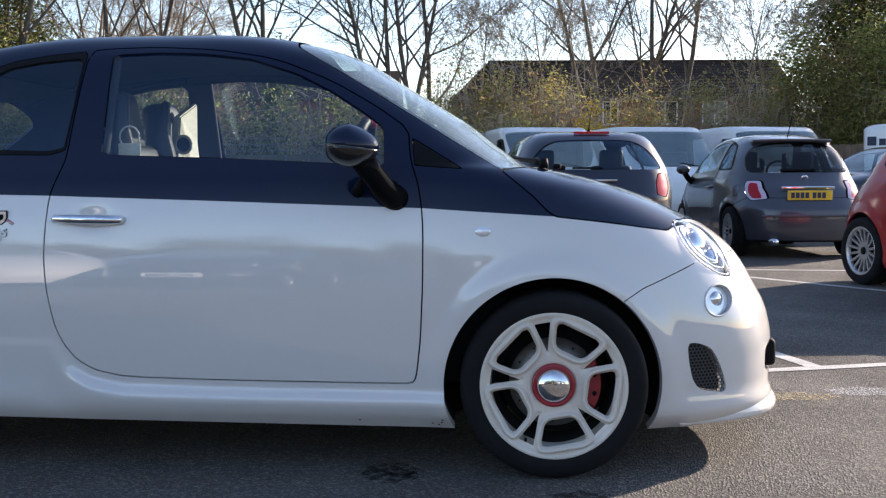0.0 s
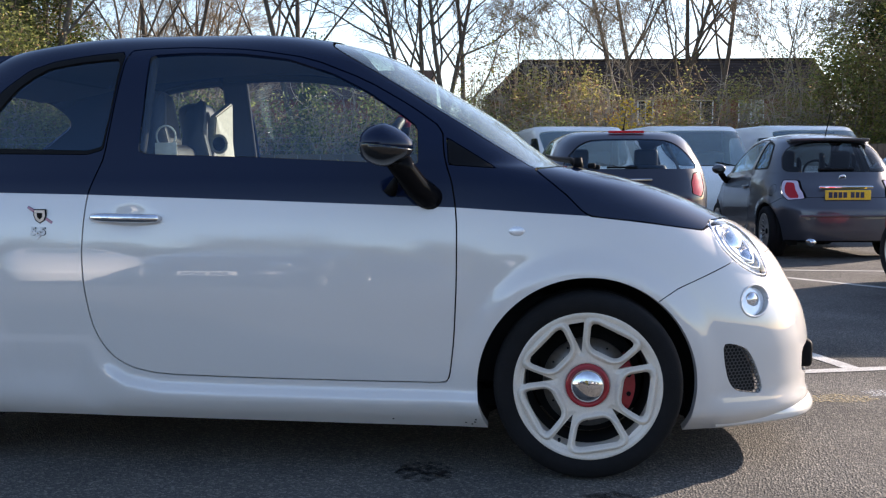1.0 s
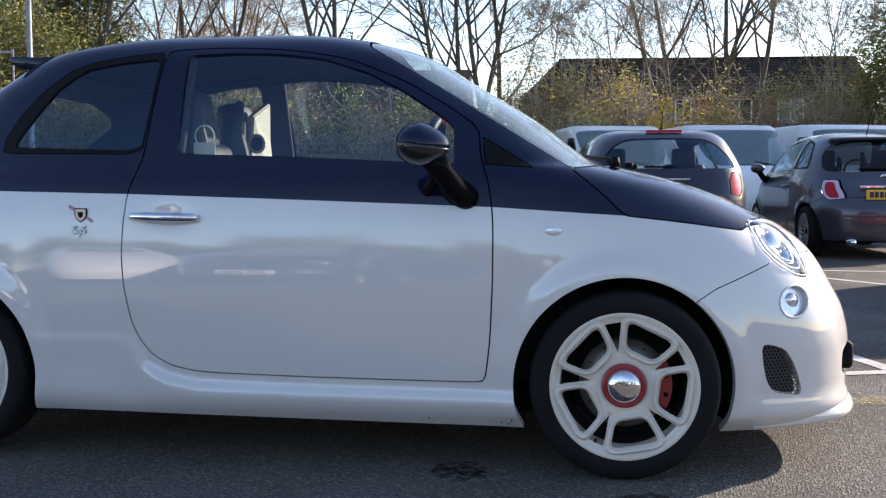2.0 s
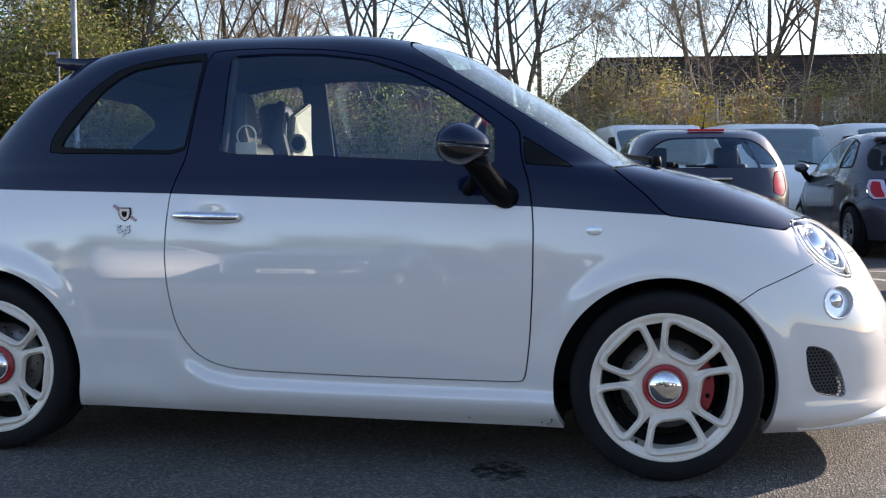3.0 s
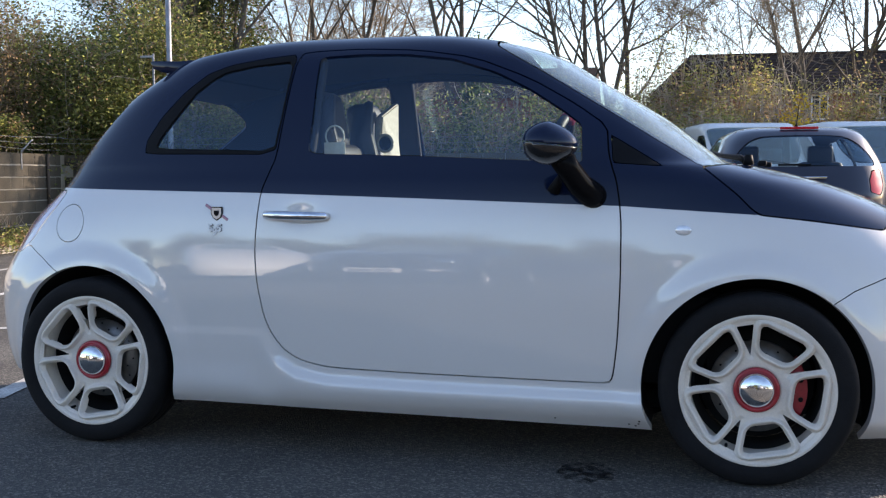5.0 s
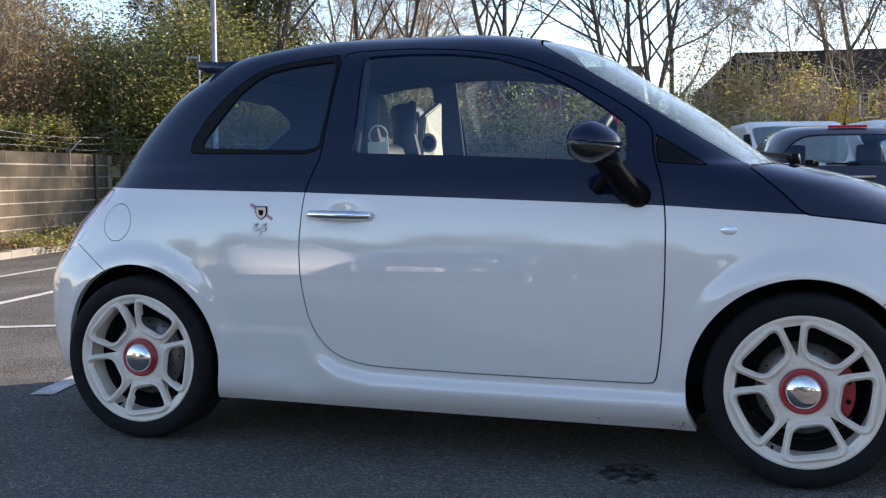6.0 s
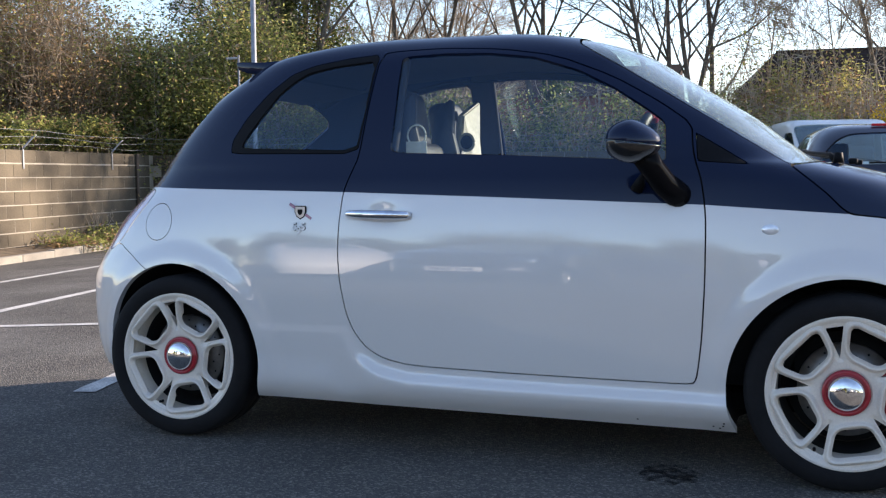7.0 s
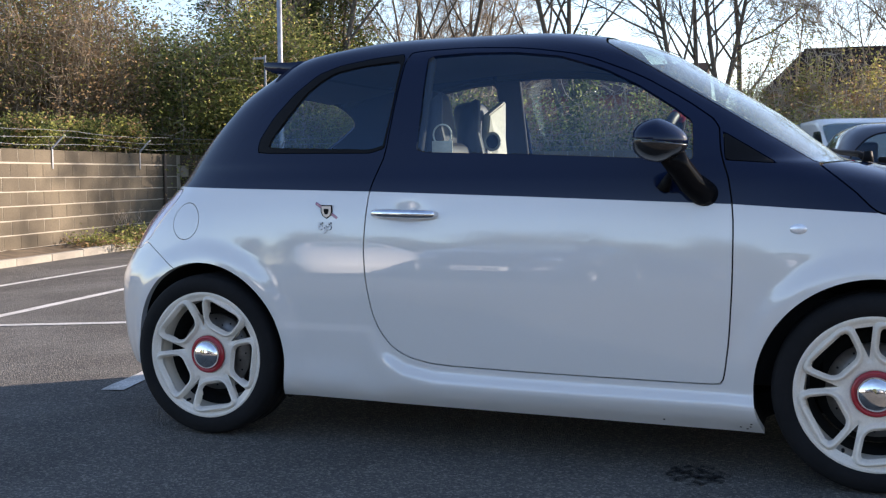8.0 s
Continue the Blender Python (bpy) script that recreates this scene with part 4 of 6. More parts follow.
# honeycomb mesh in both bumper vents
vent_field = outline_field(rounded(VENT))
for y in (-1, 1):
    hx, vs, fs = 0.0125, [], []
    for row in range(-2, 16):
        for col in range(-2, 16):
            cx, cz = 0.425 + col * hx + (0.5 * hx if row % 2 else 0), 0.242 + row * hx * 0.88
            if vent_field(np.array([cx]), np.array([cz]))[0] > 0.001:
                continue
            o = len(vs)
            for r in (0.0078, 0.0055):
                for k in range(6):
                    w = math.pi / 6 + k * math.pi / 3
                    px, pz = cx + r * math.cos(w), cz + r * math.sin(w)
                    vs.append((px, y * (SMALL_CAR.side(px, pz) - 0.008), pz))
            for k in range(6):
                j = (k + 1) % 6
                fs.append((o + k, o + j, o + 6 + j, o + 6 + k))
    tagged(mesh_part("vent_mesh", vs, fs, MESH_GREY, main_car, "black honeycomb mesh in the bumper vent", smooth=False), "", "", "", "stuff")
    # lamps: projector and bulb shield in the headlight, bezel round the lower lamp
    for x, z, r, d in ((0.488, 0.735, 0.044, 0.035), (0.537, 0.675, 0.034, 0.03)):
        n = Vector((0.62, y * 0.70, 0.35)).normalized()
        p = Vector((x, y * (SMALL_CAR.side(x, z) - 0.042), z))
        mesh_part("projector", *tube([p - n * d, p, p + n * 0.006, p + n * 0.012], [r * 0.8, r, r * 0.9, r * 0.3], 24), CHROME, main_car)
        mesh_part("projector_ring", *tube([p - n * 0.004, p + n * 0.004], [r * 1.05, r * 1.09], 24), CHROME, main_car)
    edge = rounded(HEADLIGHT)
    mid = edge.mean(axis=0)
    for shrink, deep, thick in ((0.95, 0.004, 0.0035), (0.74, 0.012, 0.0045), (0.5, 0.016, 0.004)):
        line = mid + (edge - mid) * shrink
        line = np.concatenate([line, line[:1]])
        mesh_part("lamp_trim", *tube([(px, y * (SMALL_CAR.side(px, pz) - deep), pz) for px, pz in line], [thick] * len(line), 8), CHROME, main_car, "chrome trim line inside the headlight")
    ring = [(0.541 + 0.050 * math.cos(w), 0.549 + 0.050 * math.sin(w)) for w in [2 * math.pi * i / 40 for i in range(41)]]
    mesh_part("lamp_bezel", *tube([(px, y * (SMALL_CAR.side(px, pz) + 0.001), pz) for px, pz in ring], [0.004] * 41, 8), WHITE_PAINT, main_car)
    p, n = Vector((0.535, y * (SMALL_CAR.side(0.535, 0.549) - 0.02), 0.549)), Vector((0.6, y * 0.8, 0)).normalized()
    mesh_part("lamp_bulb", *tube([p - n * 0.01, p + n * 0.004, p + n * 0.009], [0.028, 0.026, 0.01], 20), CHROME, main_car)
    # side repeater
    p = Vector((-0.223, y * (SMALL_CAR.side(-0.223, 0.783) + 0.001), 0.783))
    bm = bmesh.new()
    bmesh.ops.create_uvsphere(bm, u_segments=24, v_segments=12, radius=1.0)
    bmesh.ops.scale(bm, vec=(0.0255, 0.009, 0.0155), verts=bm.verts)
    bmesh.ops.translate(bm, vec=p, verts=bm.verts)
    part("side_repeater", bm, BOWL, main_car, "oval clear side repeater lamp", smooth=True)
    # shield and crossing ribbon
    p = on_side(-1.788, 0.829, 0.003)
    p.y *= -y
    shield = [(-0.021, 0.022), (0.021, 0.022), (0.022, 0.0), (0.015, -0.016), (0.0, -0.026), (-0.015, -0.016), (-0.022, 0.0)]
    for k, (mat, part_of) in enumerate(((TRIM, 1.0), (SILVER_PAINT, 0.84), (TRIM, 0.42))):
        bm = bmesh.new()
        ring = [bm.verts.new((p.x + sx * part_of, p.y + y * 0.0012 * (k + 1), p.z + sz * part_of)) for sx, sz in shield]
        rear = [bm.verts.new((p.x + sx * part_of, p.y - y * 0.003, p.z + sz * part_of)) for sx, sz in shield]
        bm.faces.new(ring)
        for i in range(7):
            bm.faces.new((ring[i], ring[(i + 1) % 7], rear[(i + 1) % 7], rear[i]))
        bmesh.ops.recalc_face_normals(bm, faces=bm.faces[:])
        part("shield", bm, mat, main_car)
    for dx, dz in ((-0.030, 0.022), (0.031, -0.016)):
        part("ribbon", box_bm((0.026, 0.004, 0.010), (p.x + dx, p.y, p.z + dz), 0.001, 1, Matrix.Rotation(radians(34), 4, "Y")), LENS_MAUVE, main_car)

# numerals on the flank, the middle one hanging lower: white faces on dark backs
for y in (-1, 1):
    for sign, dx, dz in (("5", -0.0165, 0.003), ("9", 0.0, -0.010), ("5", 0.0165, 0.003)):
        for name, mat, shift, out, grow_by in (("numeral", WINDOW_WHITE, 0.0, 0.0045, 0.0014), ("numeral_back", TRIM, 0.0016, 0.001, 0.0010)):
            text = bpy.data.curves.new(name, "FONT")
            text.body, text.size, text.extrude, text.offset, text.align_x, text.align_y = sign, 0.036, 0.0010, grow_by, "CENTER", "CENTER"
            holder = new(name, text)
            bpy.context.view_layer.update()
            me = bpy.data.meshes.new_from_object(holder.evaluated_get(bpy.context.evaluated_depsgraph_get()))
            bpy.data.objects.remove(holder)
            p = on_side(-1.792, 0.775, out)
            me.materials.clear()
            me.materials.append(mat)
            number = tagged(new(name, me), "silver numeral of 595 on the rear flank" if mat is WINDOW_WHITE else "")
            number.parent = main_car
            number.matrix_basis = pose(p.x - y * dx + shift, p.y * -y, p.z + dz - shift, 90, 0, 0 if y < 0 else 180)
# roof spoiler, grille bar, wipers
roof_spoiler(main_car, NAVY_PAINT, 0.43, -2.272)
# front lip below the bumper
bm, rows = bmesh.new(), []
for yy in np.linspace(-0.64, 0.64, 41):
    xs = np.linspace(0.2, 0.80, 400)
    x = float(np.interp(-abs(yy), -SMALL_CAR.half(xs, np.full(400, 0.17)), xs))
    n = Vector((1.0, 1.35 * np.sign(yy) * (abs(yy) / 0.70) ** 2.5, 0)).normalized()
    k = float(step(0.63, 0.36, abs(yy)))
    out, tuck = 0.026 * k, 0.022 * (1 - k)
    rows.append([bm.verts.new((x + n.x * (o - tuck), yy + n.y * (o - tuck), z)) for o, z in ((-0.03, 0.215), (-0.004, 0.195), (0.6 * out, 0.176), (out, 0.160), (out, 0.148), (0.8 * out, 0.140), (-0.03, 0.134))])
for a, b in zip(rows[:-1], rows[1:]):
    for k in range(6):
        bm.faces.new((a[k], a[k + 1], b[k + 1], b[k]))
bmesh.ops.recalc_face_normals(bm, faces=bm.faces[:])
part("front_lip", bm, WHITE_PAINT, main_car, smooth=True)
part("grille_surround", box_bm((0.07, 0.46, 0.10), (0.772, 0, 0.322), 0.025, 3), TRIM, main_car, smooth=True)
for y0, y1 in ((-0.42, 0.05), (0.02, 0.45)):
    mesh_part("wiper_arm", *tube([(-0.035, y0, 0.995), (-0.055, y0 + 0.05, 1.012), (-0.115, (y0 + y1) / 2, 1.022), (-0.15, y1, 1.035)], [0.010, 0.008, 0.006, 0.005], 8), TRIM, main_car)
    mesh_part("wiper_pivot", *tube([(-0.03, y0, 0.985), (-0.03, y0, 1.018)], [0.018, 0.013], 12), TRIM, main_car)
for x, y, z in ((0.02, -0.16, 0.993), (0.045, 0.12, 0.99)):
    part("washer_jet", box_bm((0.03, 0.03, 0.02), (x, y, z), 0.008, 2), TRIM, main_car)
# stone chips at the sill's end
for x, z in ((-0.355, 0.172), (-0.365, 0.163), (-0.352, 0.182), (-0.385, 0.168), (-0.62, 0.176)):
    p = on_side(x, z, 0.0004)
    part("paint_chip", box_bm((0.006, 0.001, 0.005), p), TRIM, main_car)
# ---- ground ----
def ground_z(x):
    """The car park falls away gently towards the west wall."""
    return -0.30 * min(max((-4.0 - x) / 7.0, 0.0), 1.0)


ground_grid = [(x, y, ground_z(x) - 0.002) for x in (-400, -11, -4, 400) for y in (-400, 900)]
ground = mesh_part("ground", ground_grid, [(0, 2, 3, 1), (2, 4, 5, 3), (4, 6, 7, 5)], ASPHALT, None, "worn dark grey tarmac car park surface", smooth=False)
tagged(ground, "", "ground", "", "structure")


line_lift = iter(range(3, 40))


def bay_line(a, b, width, name="bay_line"):
    lift = 0.0003 * next(line_lift)
    a, b = Vector((*a, 0)), Vector((*b, 0))
    d = (b - a).normalized()
    s = Vector((-d.y, d.x, 0)) * width / 2
    n = max(2, int((b - a).length / 0.12))
    vs, fs = [], []
    for i in range(n + 1):
        p = a.lerp(b, i / n)
        w1, w2 = (random.uniform(0.9, 1.04) for _ in range(2))
        vs += [tuple(p + s * w1 + Vector((0, 0, lift + ground_z(p.x)))), tuple(p - s * w2 + Vector((0, 0, lift + ground_z(p.x))))]
    for i in range(n):
        fs.append((2 * i, 2 * i + 1, 2 * i + 3, 2 * i + 2))
    ob = mesh_part(name, vs, fs, LINE_PAINT, None, "worn white painted parking bay line on tarmac", smooth=False)
    return tagged(ob, "", "road marking", "bay lines", "structure")


for a, b, w in (((1.12, 2.1), (1.36, 1.28), 0.09), ((0.6, 1.06), (3.2, 1.92), 0.09), ((1.6, 6.75), (3.4, 4.3), 0.09), ((1.5, 7.1), (5.2, 6.9), 0.09),
                ((-8.44, 3.95), (-10.02, 12.56), 0.1), ((-5.98, 1.57), (-7.36, 8.11), 0.1), ((-7.68, 1.41), (-3.3, 2.05), 0.1), ((-3.17, -0.22), (-3.55, 1.4), 0.11)):
    bay_line(a, b, w)


def patch(name, label, centre, rx, ry, turn, material, seed):
    rng = random.Random(seed)
    vs = [(0, 0, 0)]
    for i in range(28):
        w = 2 * math.pi * i / 28
        k = rng.uniform(0.75, 1.12)
        vs.append((rx * k * math.cos(w), ry * k * math.sin(w), 0))
    ob = mesh_part(name, vs, [(0, i + 1, (i + 1) % 28 + 1) for i in range(28)], material, None, label, smooth=False)
    ob.matrix_world = pose(centre[0], centre[1], 0.001, 0, 0, turn)
    return tagged(ob, "", "ground mark", "", "structure")


# the white patch is a painted sun glint, the yellow one faded paint
patch("paint_and_glint_patch", "white speckled patch painted as a sun glint on the tarmac", (1.42, 0.72), 0.20, 0.10, 5, WHITE_SPECKLE, 3)
patch("paint_and_glint_patch", "faded yellow paint mark on the tarmac", (1.08, 0.58), 0.20, 0.09, 10, YELLOW_SPECKLE, 4)
patch("oil_stain", "dark oil stain on the tarmac", (-0.52, -0.75), 0.10, 0.12, 0, DARK_SPECKLE, 6)
patch("oil_stain", "dark oil stain on the tarmac", (0.08, -0.98), 0.10, 0.08, 0, DARK_SPECKLE, 7)
# ---- boundary of concrete blocks with barbed wire, kerb and verge ----
WALL_A, WALL_B = Vector((-11.09, 1.6, 0)), Vector((-13.305, 15.02, 0))
SINK = -0.16  # the ground falls away a little towards the wall
COURSE, BLOCK_L, COURSES = 0.225, 0.45, 7


def wall_pose(a, b):
    d = (b - a).normalized()
    return pose(a.x, a.y, SINK, 0, 0, math.degrees(math.atan2(d.y, d.x))), (b - a).length


left_m, left_len = wall_pose(WALL_A, WALL_B)
wall_west = thing("wall_west", "buff concrete block boundary wall in running bond, stains and tree shade mottled into its colour", "wall", "", "structure")
wall_west.matrix_world = left_m
part("mortar_core", box_bm((left_len, 0.094, COURSES * COURSE - 0.012), (left_len / 2, 0, COURSES * COURSE / 2 - 0.006)), MORTAR, wall_west)
corner, back_way = WALL_B.copy(), Vector((0.974, 0.226, 0))
back_m, back_len = wall_pose(corner, corner + 12.4 * back_way)
wall_north = thing("wall_north", "buff concrete block wall along the back, in shade", "wall", "", "structure")
wall_north.matrix_world = back_m
part("mortar_core", box_bm((back_len, 0.088, COURSES * COURSE - 0.012), (back_len / 2, 0.05, COURSES * COURSE / 2 - 0.006)), MORTAR, wall_north)
vs, fs = [], []
for c in range(COURSES):
    for i in range(int(back_len / BLOCK_L)):
        x0 = i * BLOCK_L + (0.225 if c % 2 else 0.0)
        o, g = len(vs), random.uniform(0.0, 0.004)
        for y in (-0.004 - g, 0.09):
            for x, z in ((x0, c * COURSE), (x0 + 0.44, c * COURSE), (x0 + 0.44, c * COURSE + 0.215), (x0, c * COURSE + 0.215)):
                vs.append((x, y, z))
        fs += [(o, o + 1, o + 2, o + 3), (o + 4, o + 7, o + 6, o + 5), (o + 3, o + 2, o + 6, o + 7), (o, o + 3, o + 7, o + 4), (o + 1, o + 5, o + 6, o + 2)]
tagged(mesh_part("blocks", vs, fs, BLOCK, wall_north, smooth=False), "", "", "", "stuff")


# the boundary steps back behind the vans and goes on as a board fence
fence_a, fence_b = corner + 12.4 * back_way, Vector((-1.15, 22.4, 0))
fence = thing("board_fence", "brown weathered close-boarded fence behind the vans", "fence", "", "structure")
for a, b in ((fence_a, fence_b), (fence_b, Vector((20.0, 23.2, 0)))):
    m, length = wall_pose(a, b)
    count = int(length / 0.15)
    for i in range(count):
        board = part("board", box_bm((0.142, 0.022, 1.75), (0.075 + 0.15 * i, 0.004 * (i % 2), 1.0 + random.uniform(-0.008, 0.008))), FENCE_WOOD, fence)
        board.matrix_basis = m
    for z in (0.45, 1.5):
        rail = part("rail", box_bm((length, 0.05, 0.08), (length / 2, 0.045, z)), FENCE_WOOD, fence)
        rail.matrix_basis = m


def wire_post(m, height):
    """A galvanised strap on the wall with a cranked arm for barbed wire."""
    post = thing("wire_post", "galvanised steel post with cranked arm on the block wall", "fence post", "wire posts")
    post.matrix_world = m
    part("strap", box_bm((0.04, 0.012, 0.36), (0, -0.062, height - 0.13), 0.003), GALV, post)
    arm = tube([(0, -0.062, height + 0.02), (0.02, -0.08, height + 0.06), (0.13, -0.18, height + 0.22), (0.16, -0.21, height + 0.25)], [0.018, 0.018, 0.015, 0.012], 6)
    mesh_part("arm", *arm, GALV, post)
    return post


for s in (5.9, 8.75, 11.8):
    wire_post(left_m @ pose(s, 0, 0), COURSES * COURSE)
for s in (0.75, 2.2, 4.6, 7.0):
    wire_post(back_m @ pose(s, 0, 0), COURSES * COURSE)
for k, (out, up) in enumerate(((-0.10, 0.09), (-0.16, 0.2), (-0.22, 0.3))):
    for m, length in ((left_m, left_len), (back_m, 9.0)):
        pts = []
        n = int(length / 0.4)
        for i in range(n + 1):
            s = length * i / n
            pts.append(m @ Vector((s, out, COURSES * COURSE + up + 0.02 * math.sin(s * 1.4 + k) + random.uniform(-0.008, 0.008))))
        wire = thing("barbed_wire", "thin galvanised barbed wire strung above the wall", "wire", "barbed wires")
        mesh_part("strand", *tube(pts, [0.003] * len(pts), 4), GALV, wire)
        barbs = []
        for i in range(int(length / 0.14)):
            p = m @ Vector((0.14 * i, out, COURSES * COURSE + up + 0.02 * math.sin(0.14 * i * 1.4 + k)))
            d = Vector((random.uniform(-1, 1), random.uniform(-1, 1), random.uniform(-1, 1))).normalized() * 0.022
            barbs.append(tube([p - d, p + d], [0.003, 0.001], 3))
        tagged(mesh_part("barbs", *joined(*barbs), GALV, wire, smooth=False), "", "", "", "stuff")
gutter_pipe = thing("drain_pipe", "dark steel pipe standing against the wall's end", "pipe")
mesh_part("pipe", *tube([left_m @ Vector((12.8, -0.09, 0)), left_m @ Vector((12.8, -0.09, 1.58))], [0.03, 0.03], 10), FENCE_WOOD, gutter_pipe)

# verge and kerb in front of the west wall
verge = thing("verge", "bare soil verge with weeds below the block wall", "verge", "", "structure")
verge.matrix_world = left_m
vs, fs = [], []
for i in range(61):
    for j in range(6):
        x, y = left_len * i / 60, -0.045 - (0.72 if i < 44 else 0.95) * j / 5
        vs.append((x, y, 0.0 - 0.02 * j + 0.04 * noise.noise(Vector((x * 1.3, y * 2, 3))) + 0.02 * noise.noise(Vector((x * 5, y * 9, 7)))))
for i in range(60):
    for j in range(5):
        fs.append((i * 6 + j, i * 6 + j + 1, i * 6 + j + 7, i * 6 + j + 6))
mesh_part("soil", vs, fs, SOIL, verge)


# ---- vegetation ----
def leaf_cloud(rng, centres, spread, count, size, flat=0.0):
    """Small bent leaves scattered round centres. Returns vertices and quads."""
    c = centres[rng.integers(0, len(centres), count)]
    p = c + rng.normal(0, 1, (count, 3)) * spread
    d = rng.normal(0, 1, (count, 3))
    d[:, 2] *= 0.6
    d /= np.linalg.norm(d, axis=1, keepdims=True)
    e = np.cross(d, rng.normal(0, 1, (count, 3)))
    e /= np.linalg.norm(e, axis=1, keepdims=True)
    s = size * rng.uniform(0.55, 1.35, (count, 1))
    a, b = d * s, e * s * 0.42
    v = np.stack([p - a, p + b, p + a, p - b], 1).reshape(-1, 3)
    return v, np.arange(count * 4).reshape(-1, 4)


class Wood:
    """Gathers tapered branches into one mesh."""

    def __init__(self):
        self.v, self.f, self.n = [], [], 0

    def limb(self, pts, radii, sides):
        pts, radii = np.asarray(pts), np.asarray(radii)
        d = np.gradient(pts, axis=0)
        d /= np.maximum(np.linalg.norm(d, axis=1, keepdims=True), 1e-9)
        a = np.cross(d, np.array([0.31, 0.17, 0.93]))
        a /= np.maximum(np.linalg.norm(a, axis=1, keepdims=True), 1e-6)
        b = np.cross(d, a)
        w = 2 * math.pi * np.arange(sides) / sides
        ring = pts[:, None] + radii[:, None, None] * (np.cos(w)[None, :, None] * a[:, None] + np.sin(w)[None, :, None] * b[:, None])
        m = len(pts)
        idx = self.n + np.arange(m * sides).reshape(m, sides)
        nx = np.roll(idx, -1, axis=1)
        self.v.append(ring.reshape(-1, 3))
        self.f.append(np.stack([idx[:-1], nx[:-1], nx[1:], idx[1:]], -1).reshape(-1, 4))
        self.n += m * sides

    def arrays(self):
        return np.concatenate(self.v), np.concatenate(self.f)


def grow(wood, rng, p, d, length, radius, level, plan, tips, trunk=None):
    """A branch with wobble, and its children. plan: for each level children, spread, share of length, upward pull."""
    n = (7, 7, 6, 5, 4)[level]
    pts, dd = [np.array(p)], np.array(d)
    kids, spread, share, pull = plan[level]
    for i in range(n):
        dd = dd + rng.normal(0, 0.055 + 0.04 * level, 3) + np.array([0, 0, pull])
        dd /= np.linalg.norm(dd)
        pts.append(pts[-1] + dd * length / n)
    pts = np.array(pts)
    radii = radius * (1 - 0.8 * np.linspace(0, 1, n + 1))
    (trunk if trunk is not None and level == 0 else wood).limb(pts, np.maximum(radii, 0.0048), (8, 6, 4, 3, 3)[level])
    if level + 1 >= len(plan):
        tips.append(pts[-1])
        return
    for k in range(kids):
        s = rng.uniform(0.3 if level else 0.28, 0.98)
        i = s * n
        base = pts[int(i)] + (i - int(i)) * (pts[min(int(i) + 1, n)] - pts[int(i)])
        along = pts[min(int(i) + 1, n)] - pts[int(i)] if int(i) < n else dd
        along = along / np.linalg.norm(along)
        out = np.cross(along, rng.normal(0, 1, 3))
        out /= np.linalg.norm(out)
        w = spread * rng.uniform(0.7, 1.25)
        grow(wood, rng, base, math.cos(w) * along + math.sin(w) * out, length * share * rng.uniform(0.6, 1.15) * (1.15 - 0.5 * s), radius * (1 - 0.75 * s) * 0.55, level + 1, plan, tips)


def bare_tree(label, at, height, girth, seed, stems=1, plan=None, ivy=0.0, material=BARK, group="bare trees", lean=0.12, leaves=None):
    """A leafless tree: trunk or several stems, limbs, branches, twigs; ivy on the trunk where it has some."""
    rng = np.random.default_rng(seed)
    tree = thing("bare_tree", label, "tree", group)
    tree.location = at
    plan = plan or [(9, 0.75, 0.5, 0.05), (7, 0.7, 0.55, 0.05), (6, 0.65, 0.5, 0.03), (4, 0.6, 0.5, 0.02), (0, 0, 0, 0.0)]
    wood, trunk, tips = Wood(), Wood(), []
    for k in range(stems):
        w = 2 * math.pi * (k + rng.uniform(0, 0.6)) / stems
        d = np.array([lean * math.cos(w), lean * math.sin(w), 1.0]) if stems > 1 else np.array([rng.normal(0, 0.03), rng.normal(0, 0.03), 1.0])
        grow(wood, rng, (0.25 * girth * math.cos(w) * (stems > 1), 0.25 * girth * math.sin(w) * (stems > 1), -0.1), d / np.linalg.norm(d), height * rng.uniform(0.85, 1.0), girth, 0, plan, tips, trunk)
    v, f = trunk.arrays()
    big_mesh("trunk", v, f, material, tree, smooth=True)
    v, f = wood.arrays()
    tagged(big_mesh("crown", v, f, material, tree, smooth=True), "", "", "", "stuff")
    if ivy:
        zs = rng.uniform(0, ivy, 260)
        cs = np.stack([rng.normal(0, girth * 1.2, 260), rng.normal(0, girth * 1.2, 260), zs], -1)
        v, f = leaf_cloud(rng, cs, 0.16, 5200, 0.06)
        tagged(big_mesh("ivy", v, f, LEAF_IVY, tree, "glossy dark ivy round the trunk"), "", "", "", "stuff")
    if leaves:
        count, size, mat = leaves
        v, f = leaf_cloud(rng, np.array(tips), 0.15, count, size)
        tagged(big_mesh("leaves", v, f, mat, tree), "", "", "", "stuff")
    return tree


